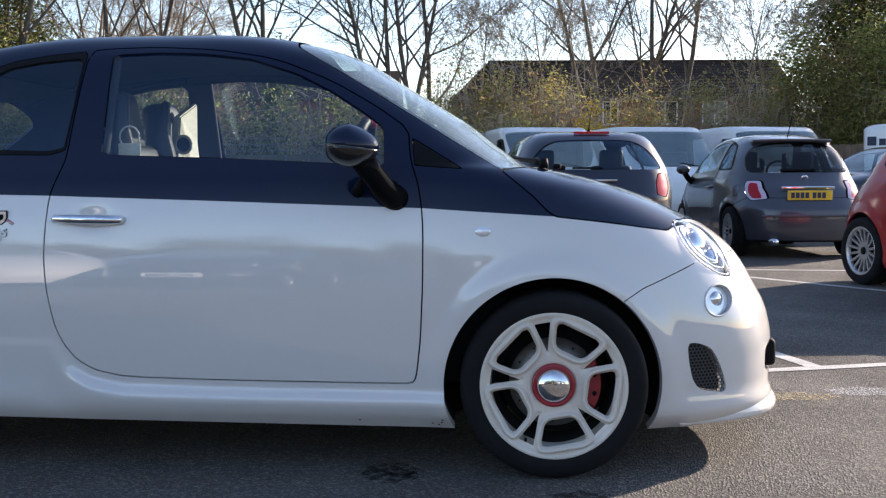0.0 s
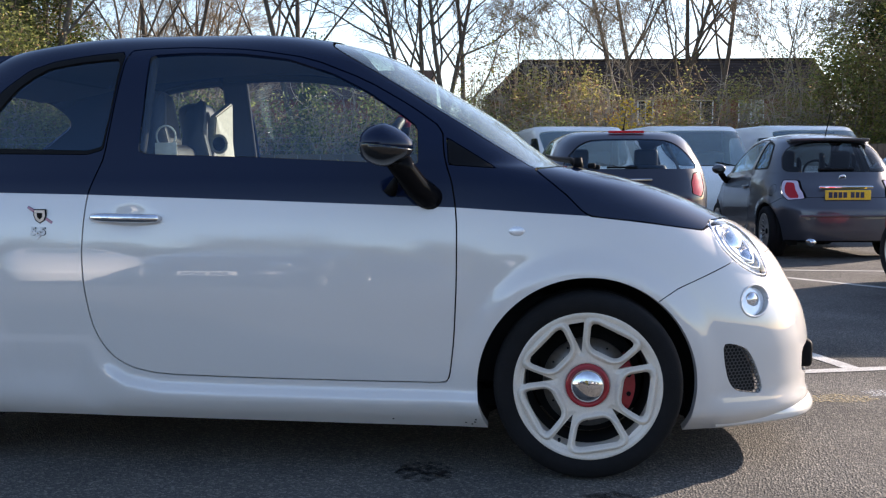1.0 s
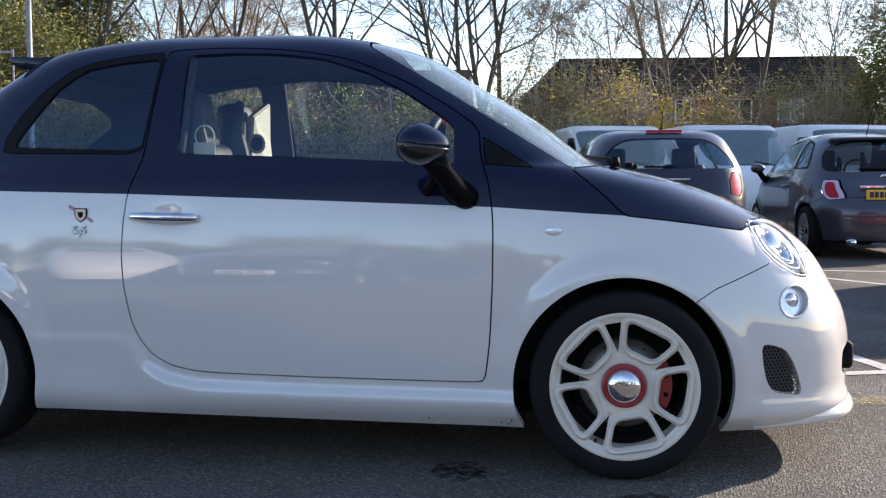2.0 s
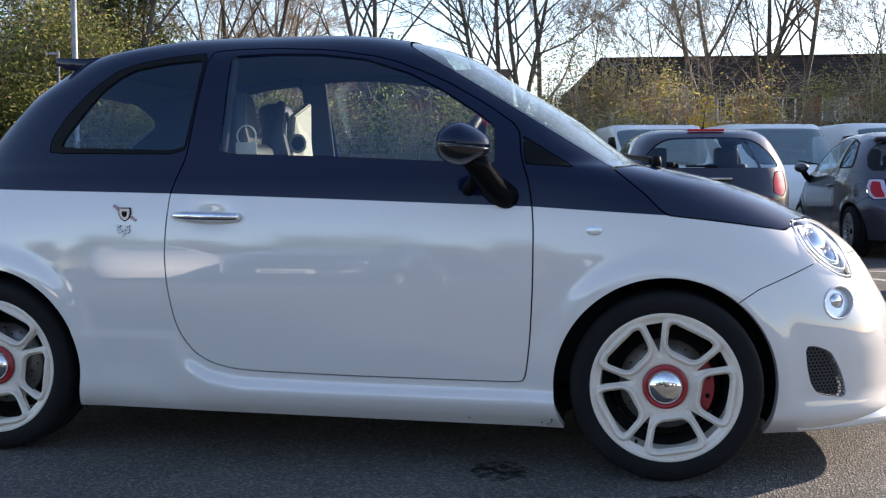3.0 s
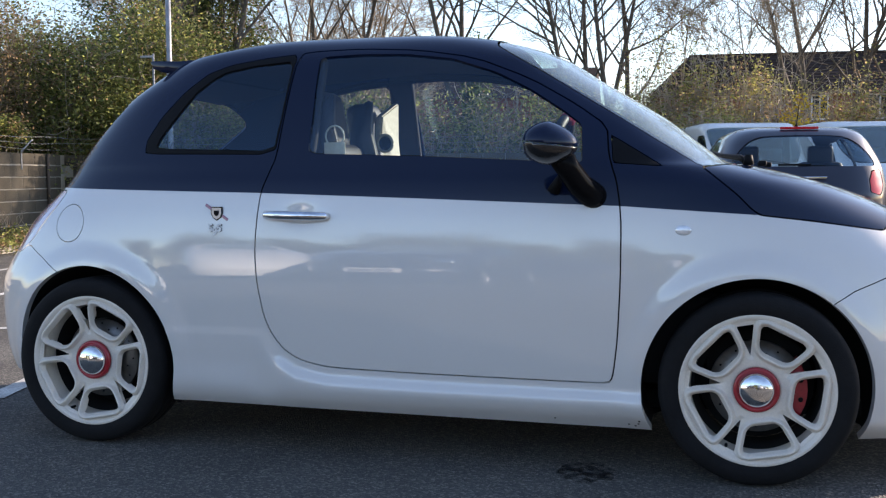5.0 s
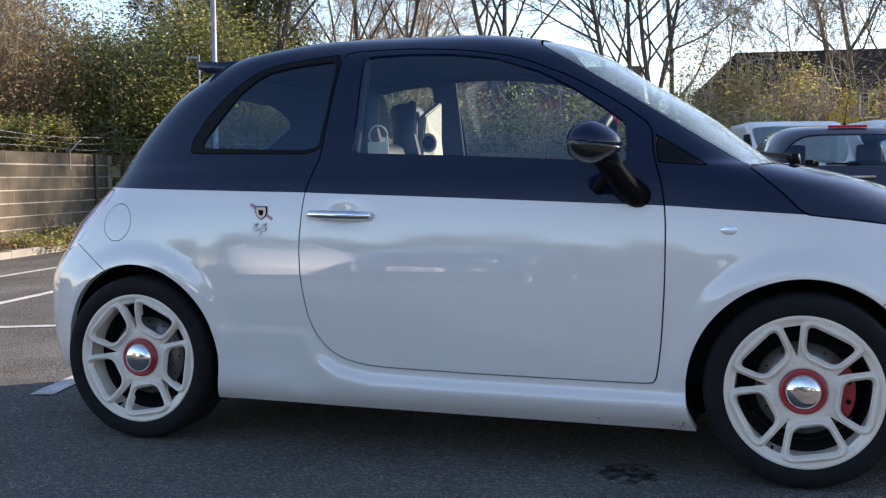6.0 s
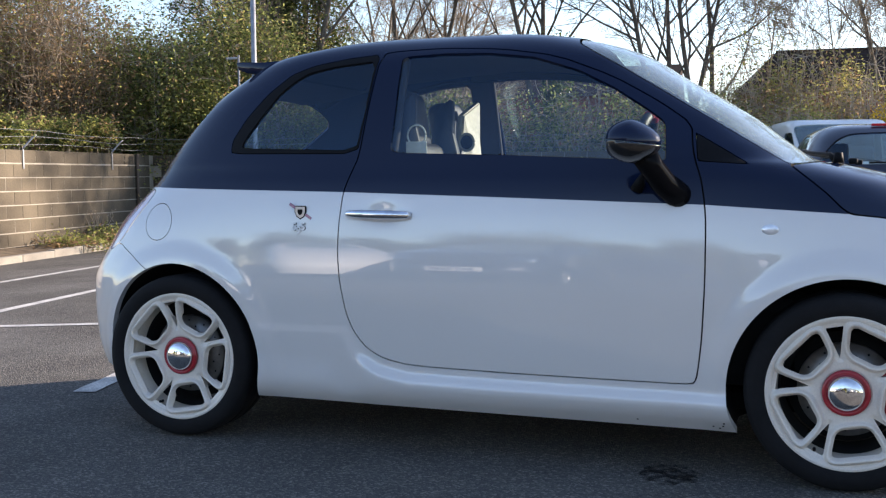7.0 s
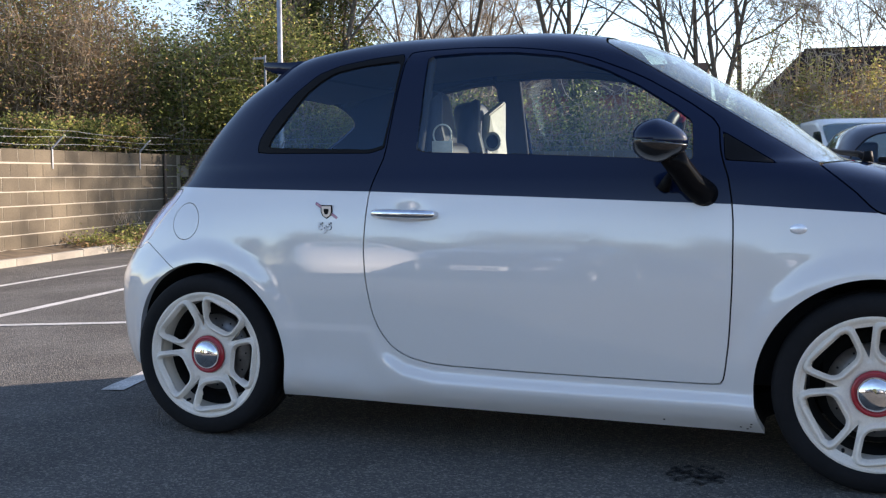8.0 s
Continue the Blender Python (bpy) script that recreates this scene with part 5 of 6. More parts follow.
def bush(name, label, at, size, seed, leaves, stems=40, stem_mat=TWIG, clumps=70, twigs=0, group="bushes", low=0.0):
    """A bush: many thin stems that fan out, and uneven clumps of small leaves."""
    rng = np.random.default_rng(seed)
    rx, ry, h = size
    ob = thing(name, label, "bush", group)
    ob.location = at
    wood, ends = Wood(), []
    for k in range(stems):
        a, s = rng.uniform(0, 2 * math.pi), math.sqrt(rng.uniform(0, 1))
        x0, y0 = 0.55 * s * rx * math.cos(a), 0.55 * s * ry * math.sin(a)
        top = np.array([rx * s * math.cos(a) * rng.uniform(0.7, 1.15), ry * s * math.sin(a) * rng.uniform(0.7, 1.15), h * rng.uniform(0.55, 1.05) * (1 - 0.25 * s)])
        n = 6
        pts = np.array([[x0 + (top[0] - x0) * t ** 1.3, y0 + (top[1] - y0) * t ** 1.3, top[2] * t] for t in np.linspace(0, 1, n + 1)]) + rng.normal(0, 0.05, (n + 1, 3))
        wood.limb(pts, np.linspace(0.022, 0.005, n + 1), 4)
        ends.append(pts[-1])
        for _ in range(twigs):
            i = rng.integers(1, n + 1)
            p, d = pts[i], rng.normal(0, 1, 3) + np.array([0, 0, 0.35])
            d /= np.linalg.norm(d)
            line = [p]
            for _ in range(4):
                d = d + rng.normal(0, 0.28, 3)
                d /= np.linalg.norm(d)
                line.append(line[-1] + d * rng.uniform(0.08, 0.22))
            wood.limb(line, np.linspace(0.008, 0.003, 5), 3)
    v, f = wood.arrays()
    tagged(big_mesh("brushwood", v, f, stem_mat, ob, smooth=True), "", "", "", "stuff")
    cs = []
    while len(cs) < clumps:
        p = rng.uniform(-1, 1, 3)
        if np.hypot(p[0], p[1]) < 1 - 0.45 * max(p[2], 0) ** 2 and rng.uniform() < 0.45 + 0.55 * np.hypot(p[0], p[1]):
            cs.append((p[0] * rx, p[1] * ry, low + (h - low) * (0.5 + 0.5 * p[2]) * rng.uniform(0.85, 1.05)))
    cs = np.array(cs)
    for mat, count, leaf, spread in leaves:
        pick = cs[rng.integers(0, len(cs), max(6, int(clumps * 0.6)))]
        v, f = leaf_cloud(rng, pick, spread, count, leaf)
        tagged(big_mesh("leaves", v, f, mat, ob), "", "", "", "stuff")
    return ob


GREEN_MIX = [(LEAF_GREEN, 30000, 0.046, 0.38), (LEAF_YELLOW, 9000, 0.042, 0.36), (LEAF_IVY, 5000, 0.05, 0.36), (LEAF_BROWN, 7000, 0.042, 0.38)]
BROWN_MIX = [(LEAF_BROWN, 19000, 0.034, 0.48), (LEAF_GREEN, 8000, 0.036, 0.44), (LEAF_YELLOW, 3000, 0.034, 0.36)]
LOW_MIX = [(LEAF_GREEN, 4200, 0.046, 0.28), (LEAF_YELLOW, 900, 0.042, 0.28), (LEAF_IVY, 2600, 0.05, 0.3), (LEAF_BROWN, 1200, 0.042, 0.3)]


def bush_row(name, label, size, seed, mix, spots, group, **more):
    """One bush, and turned copies of it along a row: spots are x, y, turn in degrees, scale."""
    first = bush(name, label, (0, 0, 0), size, seed, mix, group=group, **more)
    for i, (x, y, turn, k) in enumerate(spots):
        ob = first if i == 0 else copy_thing(first, pose(0, 0, 0))
        ob.matrix_world = pose(x, y, ground_z(x) if x < -9 else 0, 0, 0, turn) @ Matrix.Diagonal((k, k, k, 1))
    return first


HEDGE = "hedge behind the wall"
bush_row("hedge_bush", "tall brown twiggy hedge with dead and green leaves behind the wall", (1.9, 1.7, 6.4), 20, BROWN_MIX, ((-17.4, 12.4, 0, 1.03), (-15.7, 14.7, 200, 1.0)), HEDGE, stems=120, clumps=100, twigs=34, stem_mat=HEDGE_TWIG)
bush_row("hedge_bush", "tall brown twiggy hedge with pale bare stems behind the wall", (1.8, 1.6, 6.3), 21, BROWN_MIX, ((-16.1, 13.9, 0, 1.0), (-17.3, 9.2, 120, 1.0), (-17.3, 16.3, 70, 1.0)), HEDGE, stems=130, clumps=95, twigs=34, stem_mat=HEDGE_TWIG)
bush_row("hedge_bush", "tall loose green and yellowing hedge behind the wall", (1.5, 1.35, 4.6), 25, GREEN_MIX, ((-13.7, 16.3, 0, 1.0), (-10.3, 17.8, 140, 0.76), (-15.0, 17.0, 250, 1.04), (-16.3, 20.0, 30, 1.22), (-14.7, 20.6, 200, 1.15)), HEDGE, stems=80, clumps=100, twigs=10)
far_hedge = bush_row("hedge_bush", "tall loose green hedge behind the wall", (1.5, 1.4, 4.6), 26, GREEN_MIX, ((-12.3, 17.3, 0, 1.04), (-11.4, 19.2, 100, 0.74), (-13.4, 18.6, 180, 1.06)), HEDGE, stems=80, clumps=100, twigs=10)
bush_row("hedge_bush", "green ivy-grown hedge behind the back wall", (1.4, 0.8, 2.9), 40, LOW_MIX, ((-8.7, 17.5, 0, 1.0), (-6.7, 17.8, 180, 0.95), (-4.8, 18.2, 10, 1.0), (-2.9, 18.7, 190, 0.92), (-1.0, 19.2, 0, 0.8)), HEDGE, stems=70, clumps=90, twigs=9)
# creepers at the wall's top
for i, (s, h) in enumerate(((6.5, 1.95), (9.2, 1.9), (11.0, 2.05), (12.2, 2.0))):
    p = left_m @ Vector((s, 0.75, 0))
    bush("hedge_bush", "low green creeper leaning over the block wall", (p.x, p.y, 0), (0.9, 0.3, h), 60 + i, [(LEAF_GREEN, 2200, 0.036, 0.12), (LEAF_YELLOW, 500, 0.036, 0.12), (LEAF_IVY, 900, 0.04, 0.12), (LEAF_BROWN, 700, 0.036, 0.13)], stems=14, clumps=26, twigs=0, low=1.62, group="hedge behind the wall")
bush("hedge_bush", "sunlit yellow-green shrub at the wall's corner", (-12.75, 16.05, -0.3), (1.0, 0.35, 3.3), 68, [(LEAF_YELLOW, 3600, 0.038, 0.2), (LEAF_GREEN, 3600, 0.038, 0.2)], stems=24, clumps=40, twigs=5, low=1.2, group=HEDGE)
# scrub in front of the house
SCRUB = [(LEAF_YELLOW, 3600, 0.042, 0.3), (LEAF_GREEN, 3000, 0.042, 0.3), (LEAF_BROWN, 4200, 0.042, 0.32)]
bush_row("scrub_bush", "thin yellowing scrub with bare upright stems", (1.3, 0.9, 3.9), 80, SCRUB, ((-0.9, 24.6, 0, 1.14), (-2.3, 24.2, 90, 1.0), (2.5, 25.0, 200, 0.9), (5.7, 25.0, 40, 0.95)), "scrub before the house", stems=100, clumps=60, twigs=12)
bush_row("scrub_bush", "thin brown scrub with bare upright stems", (1.3, 0.9, 3.7), 83, SCRUB, ((0.8, 24.3, 0, 1.0), (4.1, 25.1, 160, 0.95), (7.0, 26.5, 80, 1.0)), "scrub before the house", stems=110, clumps=55, twigs=12)
bush("scrub_bush", "small bush with golden autumn leaves", (1.35, 22.2, 0), (0.55, 0.4, 2.7), 95, [(LEAF_GOLD, 260, 0.06, 0.12)], stems=16, clumps=8, group="scrub before the house", low=1.95)
RIGHT_MIX = [(LEAF_YELLOW, 12000, 0.05, 0.34), (LEAF_GREEN, 12000, 0.05, 0.34), (LEAF_BROWN, 9000, 0.045, 0.36)]
bush_row("hedge_bush", "dense yellow-green hedge shrub by the fence", (1.4, 1.1, 4.3), 100, RIGHT_MIX, ((7.4, 25.6, 0, 0.98), (8.7, 25.2, 90, 1.02), (10.3, 24.8, 180, 1.0), (11.9, 24.0, 270, 1.0)), HEDGE, stems=60, clumps=100, twigs=6)
DARK_MIX = [(LEAF_IVY, 24000, 0.075, 0.45), (LEAF_GREEN, 10000, 0.055, 0.42), (LEAF_BROWN, 32000, 0.05, 0.48)]
bush_row("evergreen_tree", "tall dark evergreen tree by the fence", (2.1, 2.1, 8.6), 120, DARK_MIX, ((9.9, 28.6, 0, 1.0), (12.3, 27.8, 130, 1.08)), "evergreen trees", stems=50, clumps=170, twigs=5, stem_mat=BARK)

SPARSE = [(10, 0.7, 0.5, 0.05), (7, 0.7, 0.55, 0.05), (6, 0.7, 0.5, 0.03), (5, 0.65, 0.5, 0.02), (0, 0, 0, 0.0)]
MULTI = [(9, 0.75, 0.52, 0.045), (7, 0.72, 0.55, 0.045), (6, 0.7, 0.52, 0.03), (5, 0.65, 0.55, 0.02), (0, 0, 0, 0.0)]
TWIGGY = [(9, 0.8, 0.5, 0.05), (9, 0.75, 0.5, 0.05), (8, 0.7, 0.5, 0.04), (3, 0.6, 0.5, 0.03), (0, 0, 0, 0.0)]


def tree_row(spots, *args, **more):
    """One tree and turned copies: spots are x, y, turn, scale."""
    first = bare_tree(args[0], (0, 0, 0), *args[1:], **more)
    for i, (x, y, turn, k) in enumerate(spots):
        ob = first if i == 0 else copy_thing(first, pose(0, 0, 0))
        ob.matrix_world = pose(x, y, ground_z(x) if x < -9 else 0, 0, 0, turn) @ Matrix.Diagonal((k, k, k, 1))


tree_row(((-7.3, 26.0, 0, 1.0), (-12.4, 27.0, 130, 1.0)), "bare tree with ivy on its straight trunk", 11, 0.115, 201, 2, MULTI, ivy=4.8, lean=0.12)
tree_row(((-4.1, 26.4, 0, 1.0), (2.5, 30.5, 100, 1.1)), "bare tree forking into spreading stems", 11, 0.10, 205, 3, MULTI, lean=0.24)
tree_row(((-3.2, 27.2, 0, 1.0), (4.0, 30.8, 150, 1.08)), "slender bare tree with two stems", 11, 0.10, 213, 2, MULTI, lean=0.2)
tree_row(((-14.1, 22.6, 0, 1.0),), "large tree thickly clad in dark ivy", 10, 0.16, 237, 3, SPARSE, ivy=7.0, lean=0.22, leaves=(5000, 0.06, LEAF_IVY))
tree_row(((-15.5, 30.0, 0, 1.0), (-13.4, 32.0, 120, 1.0), (-17.5, 27.0, 60, 1.0), (-12.0, 27.6, 200, 0.95)), "brown twiggy bare tree crown", 8.5, 0.11, 250, 3, TWIGGY, material=HEDGE_TWIG, lean=0.3, group="twiggy trees")
tree_row(((0.3, 26.0, 0, 1.0), (1.2, 25.5, 90, 0.9), (5.6, 26.5, 200, 1.0), (-1.6, 27.5, 300, 1.05), (6.6, 27.5, 30, 1.0)), "thin bare upright sapling", 7.5, 0.04, 270, 1, SPARSE[:4] + [(0, 0, 0, 0)], group="saplings", material=HEDGE_TWIG)

bush("ivy_tree", "tall dark ivy-smothered tree behind the hedge", (-14.4, 23.6, -0.3), (1.25, 1.2, 8.5), 140, [(LEAF_IVY, 16000, 0.06, 0.34), (LEAF_GREEN, 9000, 0.055, 0.34), (LEAF_BROWN, 3000, 0.045, 0.36)], stems=24, clumps=90, twigs=6, stem_mat=BARK, group="trees behind the hedge", low=2.5)

# weeds on the verge
rng = np.random.default_rng(5)
cs = []
for _ in range(70):
    s = rng.uniform(9.2, 12.5)
    p = left_m @ Vector((s, -0.12 - rng.uniform(0, 1) ** 1.2 * 0.95, 0.0 + rng.uniform(0, 0.22) * rng.uniform()))
    cs.append(tuple(p))
v, f = leaf_cloud(rng, np.array(cs), np.array([0.14, 0.14, 0.07]), 3400, 0.032)
weeds = tagged(big_mesh("weeds", v, f, LEAF_GREEN, None, "low green weeds on the verge"), "", "weeds", "", "stuff")
v, f = leaf_cloud(rng, np.array(cs) + np.array([0.1, -0.1, -0.02]), np.array([0.25, 0.25, 0.04]), 1500, 0.035)
litter = tagged(big_mesh("dead_leaves", v, f, LEAF_BROWN, None, "dead brown leaves among the weeds on the verge"), "", "leaves", "", "stuff")
stalks = Wood()
for _ in range(16):
    p = np.array(left_m @ Vector((rng.uniform(10.6, 11.4), -0.1 - rng.uniform(0, 0.2), 0.0)))
    line = [p + np.array([rng.normal(0, 0.02) * k, rng.normal(0, 0.02) * k, 0.13 * k]) for k in range(5)]
    stalks.limb(line, np.linspace(0.006, 0.003, 5), 3)
v, f = stalks.arrays()
tagged(big_mesh("dry_stalks", v, f, TWIG, None, "dry brown weed stalks against the block wall"), "", "weeds", "", "stuff")

# ---- lamp post ----
post = thing("lamp_post", "grey galvanised lamp post behind the hedge", "lamp post")
post.location = (-11.388, 16.0, -0.3)
mesh_part("column", *tube([(0, 0, 0), (0, 0, 1.2), (0, 0, 1.25), (0.0, 0, 8.0)], [0.08, 0.08, 0.058, 0.05], 16), GALV, post)
part("base_door", box_bm((0.012, 0.09, 0.4), (0.09, 0, 0.6), 0.004), GALV, post)
part("lantern", box_bm((0.6, 0.22, 0.12), (0.25, 0, 8.05), 0.04), GALV, post)

slim_post = thing("flood_light_post", "slim galvanised post with a small arm behind the wall", "post")
slim_post.location = (-11.753, 16.0, -0.3)
mesh_part("column", *tube([(0, 0, 0), (0, 0, 3.8)], [0.025, 0.024], 10), GALV, slim_post)
part("arm", box_bm((0.3, 0.05, 0.05), (-0.14, 0, 3.74), 0.01), GALV, slim_post)

# ---- the house beyond ----
house = thing("house", "brown brick house with a dark tiled gable roof and white windows", "house")
house.matrix_world = pose(-4.0, 50.6, 0, 0, 0, 4.5)
HL, HD, EAVES, RIDGE = 17.0, 8.0, 5.0, 7.15
bm = box_bm((HL, HD, EAVES), (HL / 2, HD / 2, EAVES / 2))
part("wall", bm, BRICK, house)
rows_n = 13
roof = new("roof")
roof.parent = house
tagged(roof, "dark concrete roof tiles in rows")
for side in (0, 1):
    for k in range(rows_n):
        vs = []
        for t, lift in ((k / rows_n, 0.035), ((k + 1) / rows_n, 0.0)):
            y = -0.35 + (HD / 2 + 0.35) * t
            y = y if side == 0 else HD - y
            for x in (-0.3 + 2.0 * t, HL + 0.3):
                vs.append((x, y, EAVES - 0.15 + (RIDGE - EAVES + 0.15) * t + lift))
        vs += [(vs[0][0], vs[0][1], vs[0][2] - 0.1), (vs[1][0], vs[1][1], vs[1][2] - 0.1)]
        mesh_part("tile_course", vs, [(0, 1, 3, 2), (0, 1, 5, 4)], ROOF_TILE, roof, smooth=False)
part("ridge", box_bm((HL - 1.4, 0.25, 0.14), (HL / 2 + 1.0, HD / 2, RIDGE + 0.03), 0.05), ROOF_TILE, house)
mesh_part("hip_end", [(-0.3, -0.35, EAVES - 0.15), (-0.3, HD + 0.35, EAVES - 0.15), (1.7, HD / 2, RIDGE)], [(0, 1, 2)], ROOF_TILE, house, smooth=False)
for x in (HL + 0.01,):
    mesh_part("gable", [(x, 0, EAVES), (x, HD, EAVES), (x, HD / 2, RIDGE)], [(0, 1, 2)], BRICK, house, smooth=False)
part("fascia", box_bm((HL + 0.6, 0.03, 0.2), (HL / 2, -0.36, EAVES - 0.12)), FENCE_WOOD, house)
for x, w in ((2.2, 1.2), (5.0, 0.9), (7.75, 0.75), (10.5, 1.2), (13.0, 1.2)):
    for z in (1.0, 3.6):
        win = part("window", box_bm((w, 0.06, 1.15), (x, -0.02, z + 0.57)), HOUSE_GLASS, house)
        for dx, dz, sx, sz in ((-w / 2, 0, 0.07, 1.2), (w / 2, 0, 0.07, 1.2), (0, 0, 0.06, 1.15), (0, 0.57, w + 0.07, 0.07), (0, -0.57, w + 0.12, 0.08)):
            part("window_frame", box_bm((sx, 0.1, sz), (x + dx, -0.035, z + 0.57 + dz)), WINDOW_WHITE, win)
house2 = thing("house", "brown brick house roof seen beyond the trees", "house")
house2.matrix_world = pose(-21, 47, 0, 0, 0, 4.5)
part("wall", box_bm((14, 8, 4.8), (7, 4, 2.4)), BRICK, house2)
mesh_part("roof", [(-0.3, -0.3, 4.7), (14.3, -0.3, 4.7), (14.3, 4, 6.5), (-0.3, 4, 6.5), (-0.3, 8.3, 4.7), (14.3, 8.3, 4.7)], [(0, 1, 2, 3), (3, 2, 5, 4), (0, 3, 4), (1, 5, 2)], ROOF_TILE, house2, smooth=False)

# ---- other parked cars ----
grey_car, _, _ = small_car("hatchback_car", "dark grey metallic hatchback car with a yellow rear plate", "car", "parked cars", None, GREY_PAINT, GREY_PAINT, "spokes", False, 110, 150, [(-2.23, 1.39), (-2.205, 1.3), (-2.25, 1.19), (-2.38, 1.04), (-2.46, 1.0), (-3.0, 1.0), (-3.0, 1.39)])
grey_car.matrix_world = pose(2.80, 11.44, 0, 0, 0, 96)
red_car, _, _ = small_car("hatchback_car", "red hatchback car with silver many-spoked wheels", "car", "parked cars", None, RED_PAINT, RED_PAINT, "spokes", False, 90, 130)
red_car.matrix_world = pose(4.24, 3.64, 0, 0, 0, -72.5)
for car, mat in ((grey_car, PLATE_YELLOW),):
    plate = part("number_plate", box_bm((0.012, 0.52, 0.112), (-2.858, 0, 0.735), 0.004, 1, None), mat, car, "yellow rear number plate")
    for i in range(7):
        part("bar", box_bm((0.004, 0.042, 0.065), (-2.866, 0.2 - 0.055 * i - (0.03 if i > 3 else 0), 0.735)), BAR_INK, plate)
    part("boot_handle", box_bm((0.03, 0.62, 0.035), (-2.785, 0, 0.822), 0.012), CHROME, car, "chrome boot handle strip")
    badge = mesh_part("badge", *lathe([(0.045, 0.0), (0.045, -0.01), (0.03, -0.014), (0.001, -0.014)], 24), CHROME, car)
    badge.matrix_basis = pose(-2.655, 0, 0.93, 30, 0, -90)
    part("bumper_strip", box_bm((0.03, 1.15, 0.03), (-2.94, 0, 0.50), 0.01), GREY_PAINT, car)
    mesh_part("exhaust_pipe", *tube([(-2.6, 0.43, 0.21), (-2.965, 0.43, 0.2)], [0.034, 0.04], 12), CHROME, car)
    mesh_part("aerial", *tube([(-2.05, 0, 1.43), (-2.25, 0, 1.75)], [0.006, 0.003], 6), TRIM, car)
    roof_spoiler(car, GREY_PAINT, 0.47, -2.275)
    part("rear_wiper", box_bm((0.02, 0.42, 0.02), (-2.585, 0.05, 1.03), 0.006), TRIM, car)


def plain_wheel(car, where, far):
    wheel(car, where, far, "spokes", False)


HATCH = Shell(
    front=[(0.2, 0.70), (0.5, 0.76), (0.7, 0.66), (0.85, 0.4), (0.95, 0.0), (1.0, -0.25), (1.2, -0.6), (1.35, -0.9), (1.42, -1.15), (1.45, -1.58)],
    rear=[(0.2, -3.12), (0.5, -3.25), (0.72, -3.25), (0.9, -3.18), (1.0, -3.12), (1.2, -2.96), (1.34, -2.8), (1.395, -2.68), (1.43, -2.2), (1.45, -1.62)],
    wide=[(0.2, 0.8), (0.5, 0.86), (0.8, 0.86), (0.95, 0.83), (1.2, 0.73), (1.34, 0.64), (1.40, 0.53), (1.435, 0.34), (1.45, 0.02)],
    corner_front=[(0.2, 5, 3), (1.0, 6, 3), (1.45, 5, 2.6)], corner_rear=[(0.2, 6, 3.6), (0.95, 6, 3.4), (1.45, 6, 3.0)])
VAN = Shell(
    front=[(0.22, 0.72), (0.5, 0.8), (0.85, 0.74), (1.02, 0.58), (1.10, 0.42), (1.5, -0.0), (1.84, -0.36), (1.925, -0.55), (1.96, -1.0), (1.98, -1.6)],
    rear=[(0.22, -3.7), (1.85, -3.78), (1.93, -3.65), (1.965, -3.0), (1.98, -1.62)],
    wide=[(0.22, 0.92), (0.6, 0.97), (1.0, 0.96), (1.6, 0.91), (1.84, 0.885), (1.93, 0.845), (1.965, 0.72), (1.98, 0.02)],
    corner_front=[(0.22, 9, 4), (1.1, 12, 6), (1.98, 12, 5)], corner_rear=[(0.22, 16, 8), (1.98, 14, 5)])


def moulded(shell, name, label, category, group, paint, outlines, axles, levels, around, red_lamps=None):
    """A car or van from a shell: glass cut from the side-view outlines, arches, wheels."""
    car = thing(name, label, category, group)
    sheet = shell.sheet(levels, around)
    for cx in axles:
        sheet = sheet.split(circle_field(cx, 0.30, 0.35))[1]
    for pname, pts, mat, whole in outlines:
        pane, sheet = sheet.split(outline_field(rounded(pts, 1, 0.09)), 0.004)
        if whole:
            pane.moved(0.004).both().part(pname, mat, car)
        else:
            pane.moved(0.004).part(pname, mat, car)
            pane.moved(0.004).mirrored().part(pname, mat, car)
    sheet.lipped(0.02).both().part("body", paint, car)
    for cx in axles:
        for s in (-1, 1):
            plain_wheel(car, (cx, s * (shell.side(cx, 0.5) - 0.03), WHEEL_R - 0.001), s > 0)
    part("underbody", box_bm((axles[0] - axles[1] + 0.6, 1.3, 0.2), ((axles[0] + axles[1]) / 2, 0, 0.32), 0.02), LINER, car)
    return car


HATCH_GLASS = [("rear_window", [(-2.80, 1.34), (-2.93, 1.03), (-3.3, 1.03), (-3.3, 1.34)], GLASS_DARK, True), ("windscreen", [(-0.42, 1.03), (-0.92, 1.33), (-1.1, 1.4), (0.2, 1.4), (0.2, 1.03)], SCREEN_GLASS, True),
               ("front_window", [(-0.62, 1.0), (-1.0, 1.29), (-1.45, 1.335), (-1.48, 0.98)], GLASS, False), ("side_window", [(-1.54, 0.98), (-1.52, 1.335), (-2.1, 1.315), (-2.4, 1.2), (-2.45, 1.03)], GLASS_DARK, False),
               ("tail_lamp", [(-2.90, 1.0), (-3.02, 0.985), (-3.09, 0.9), (-3.15, 0.78), (-3.06, 0.75), (-2.95, 0.86)], LENS_RED, False)]
blue_car = moulded(HATCH, "hatchback_car", "very dark blue five-door hatchback car", "car", "parked cars", BLUE_PAINT, HATCH_GLASS, (0.0, -2.55), 90, 130)
for y in (-0.55, 0.55):
    part("headlight", box_bm((0.14, 0.24, 0.12), (0.50, y, 0.71), 0.05, 3), CHROME, blue_car, smooth=True)
front_plate = part("front_plate", box_bm((0.012, 0.52, 0.112), (0.765, 0, 0.52), 0.004), WINDOW_WHITE, blue_car, "white front number plate")
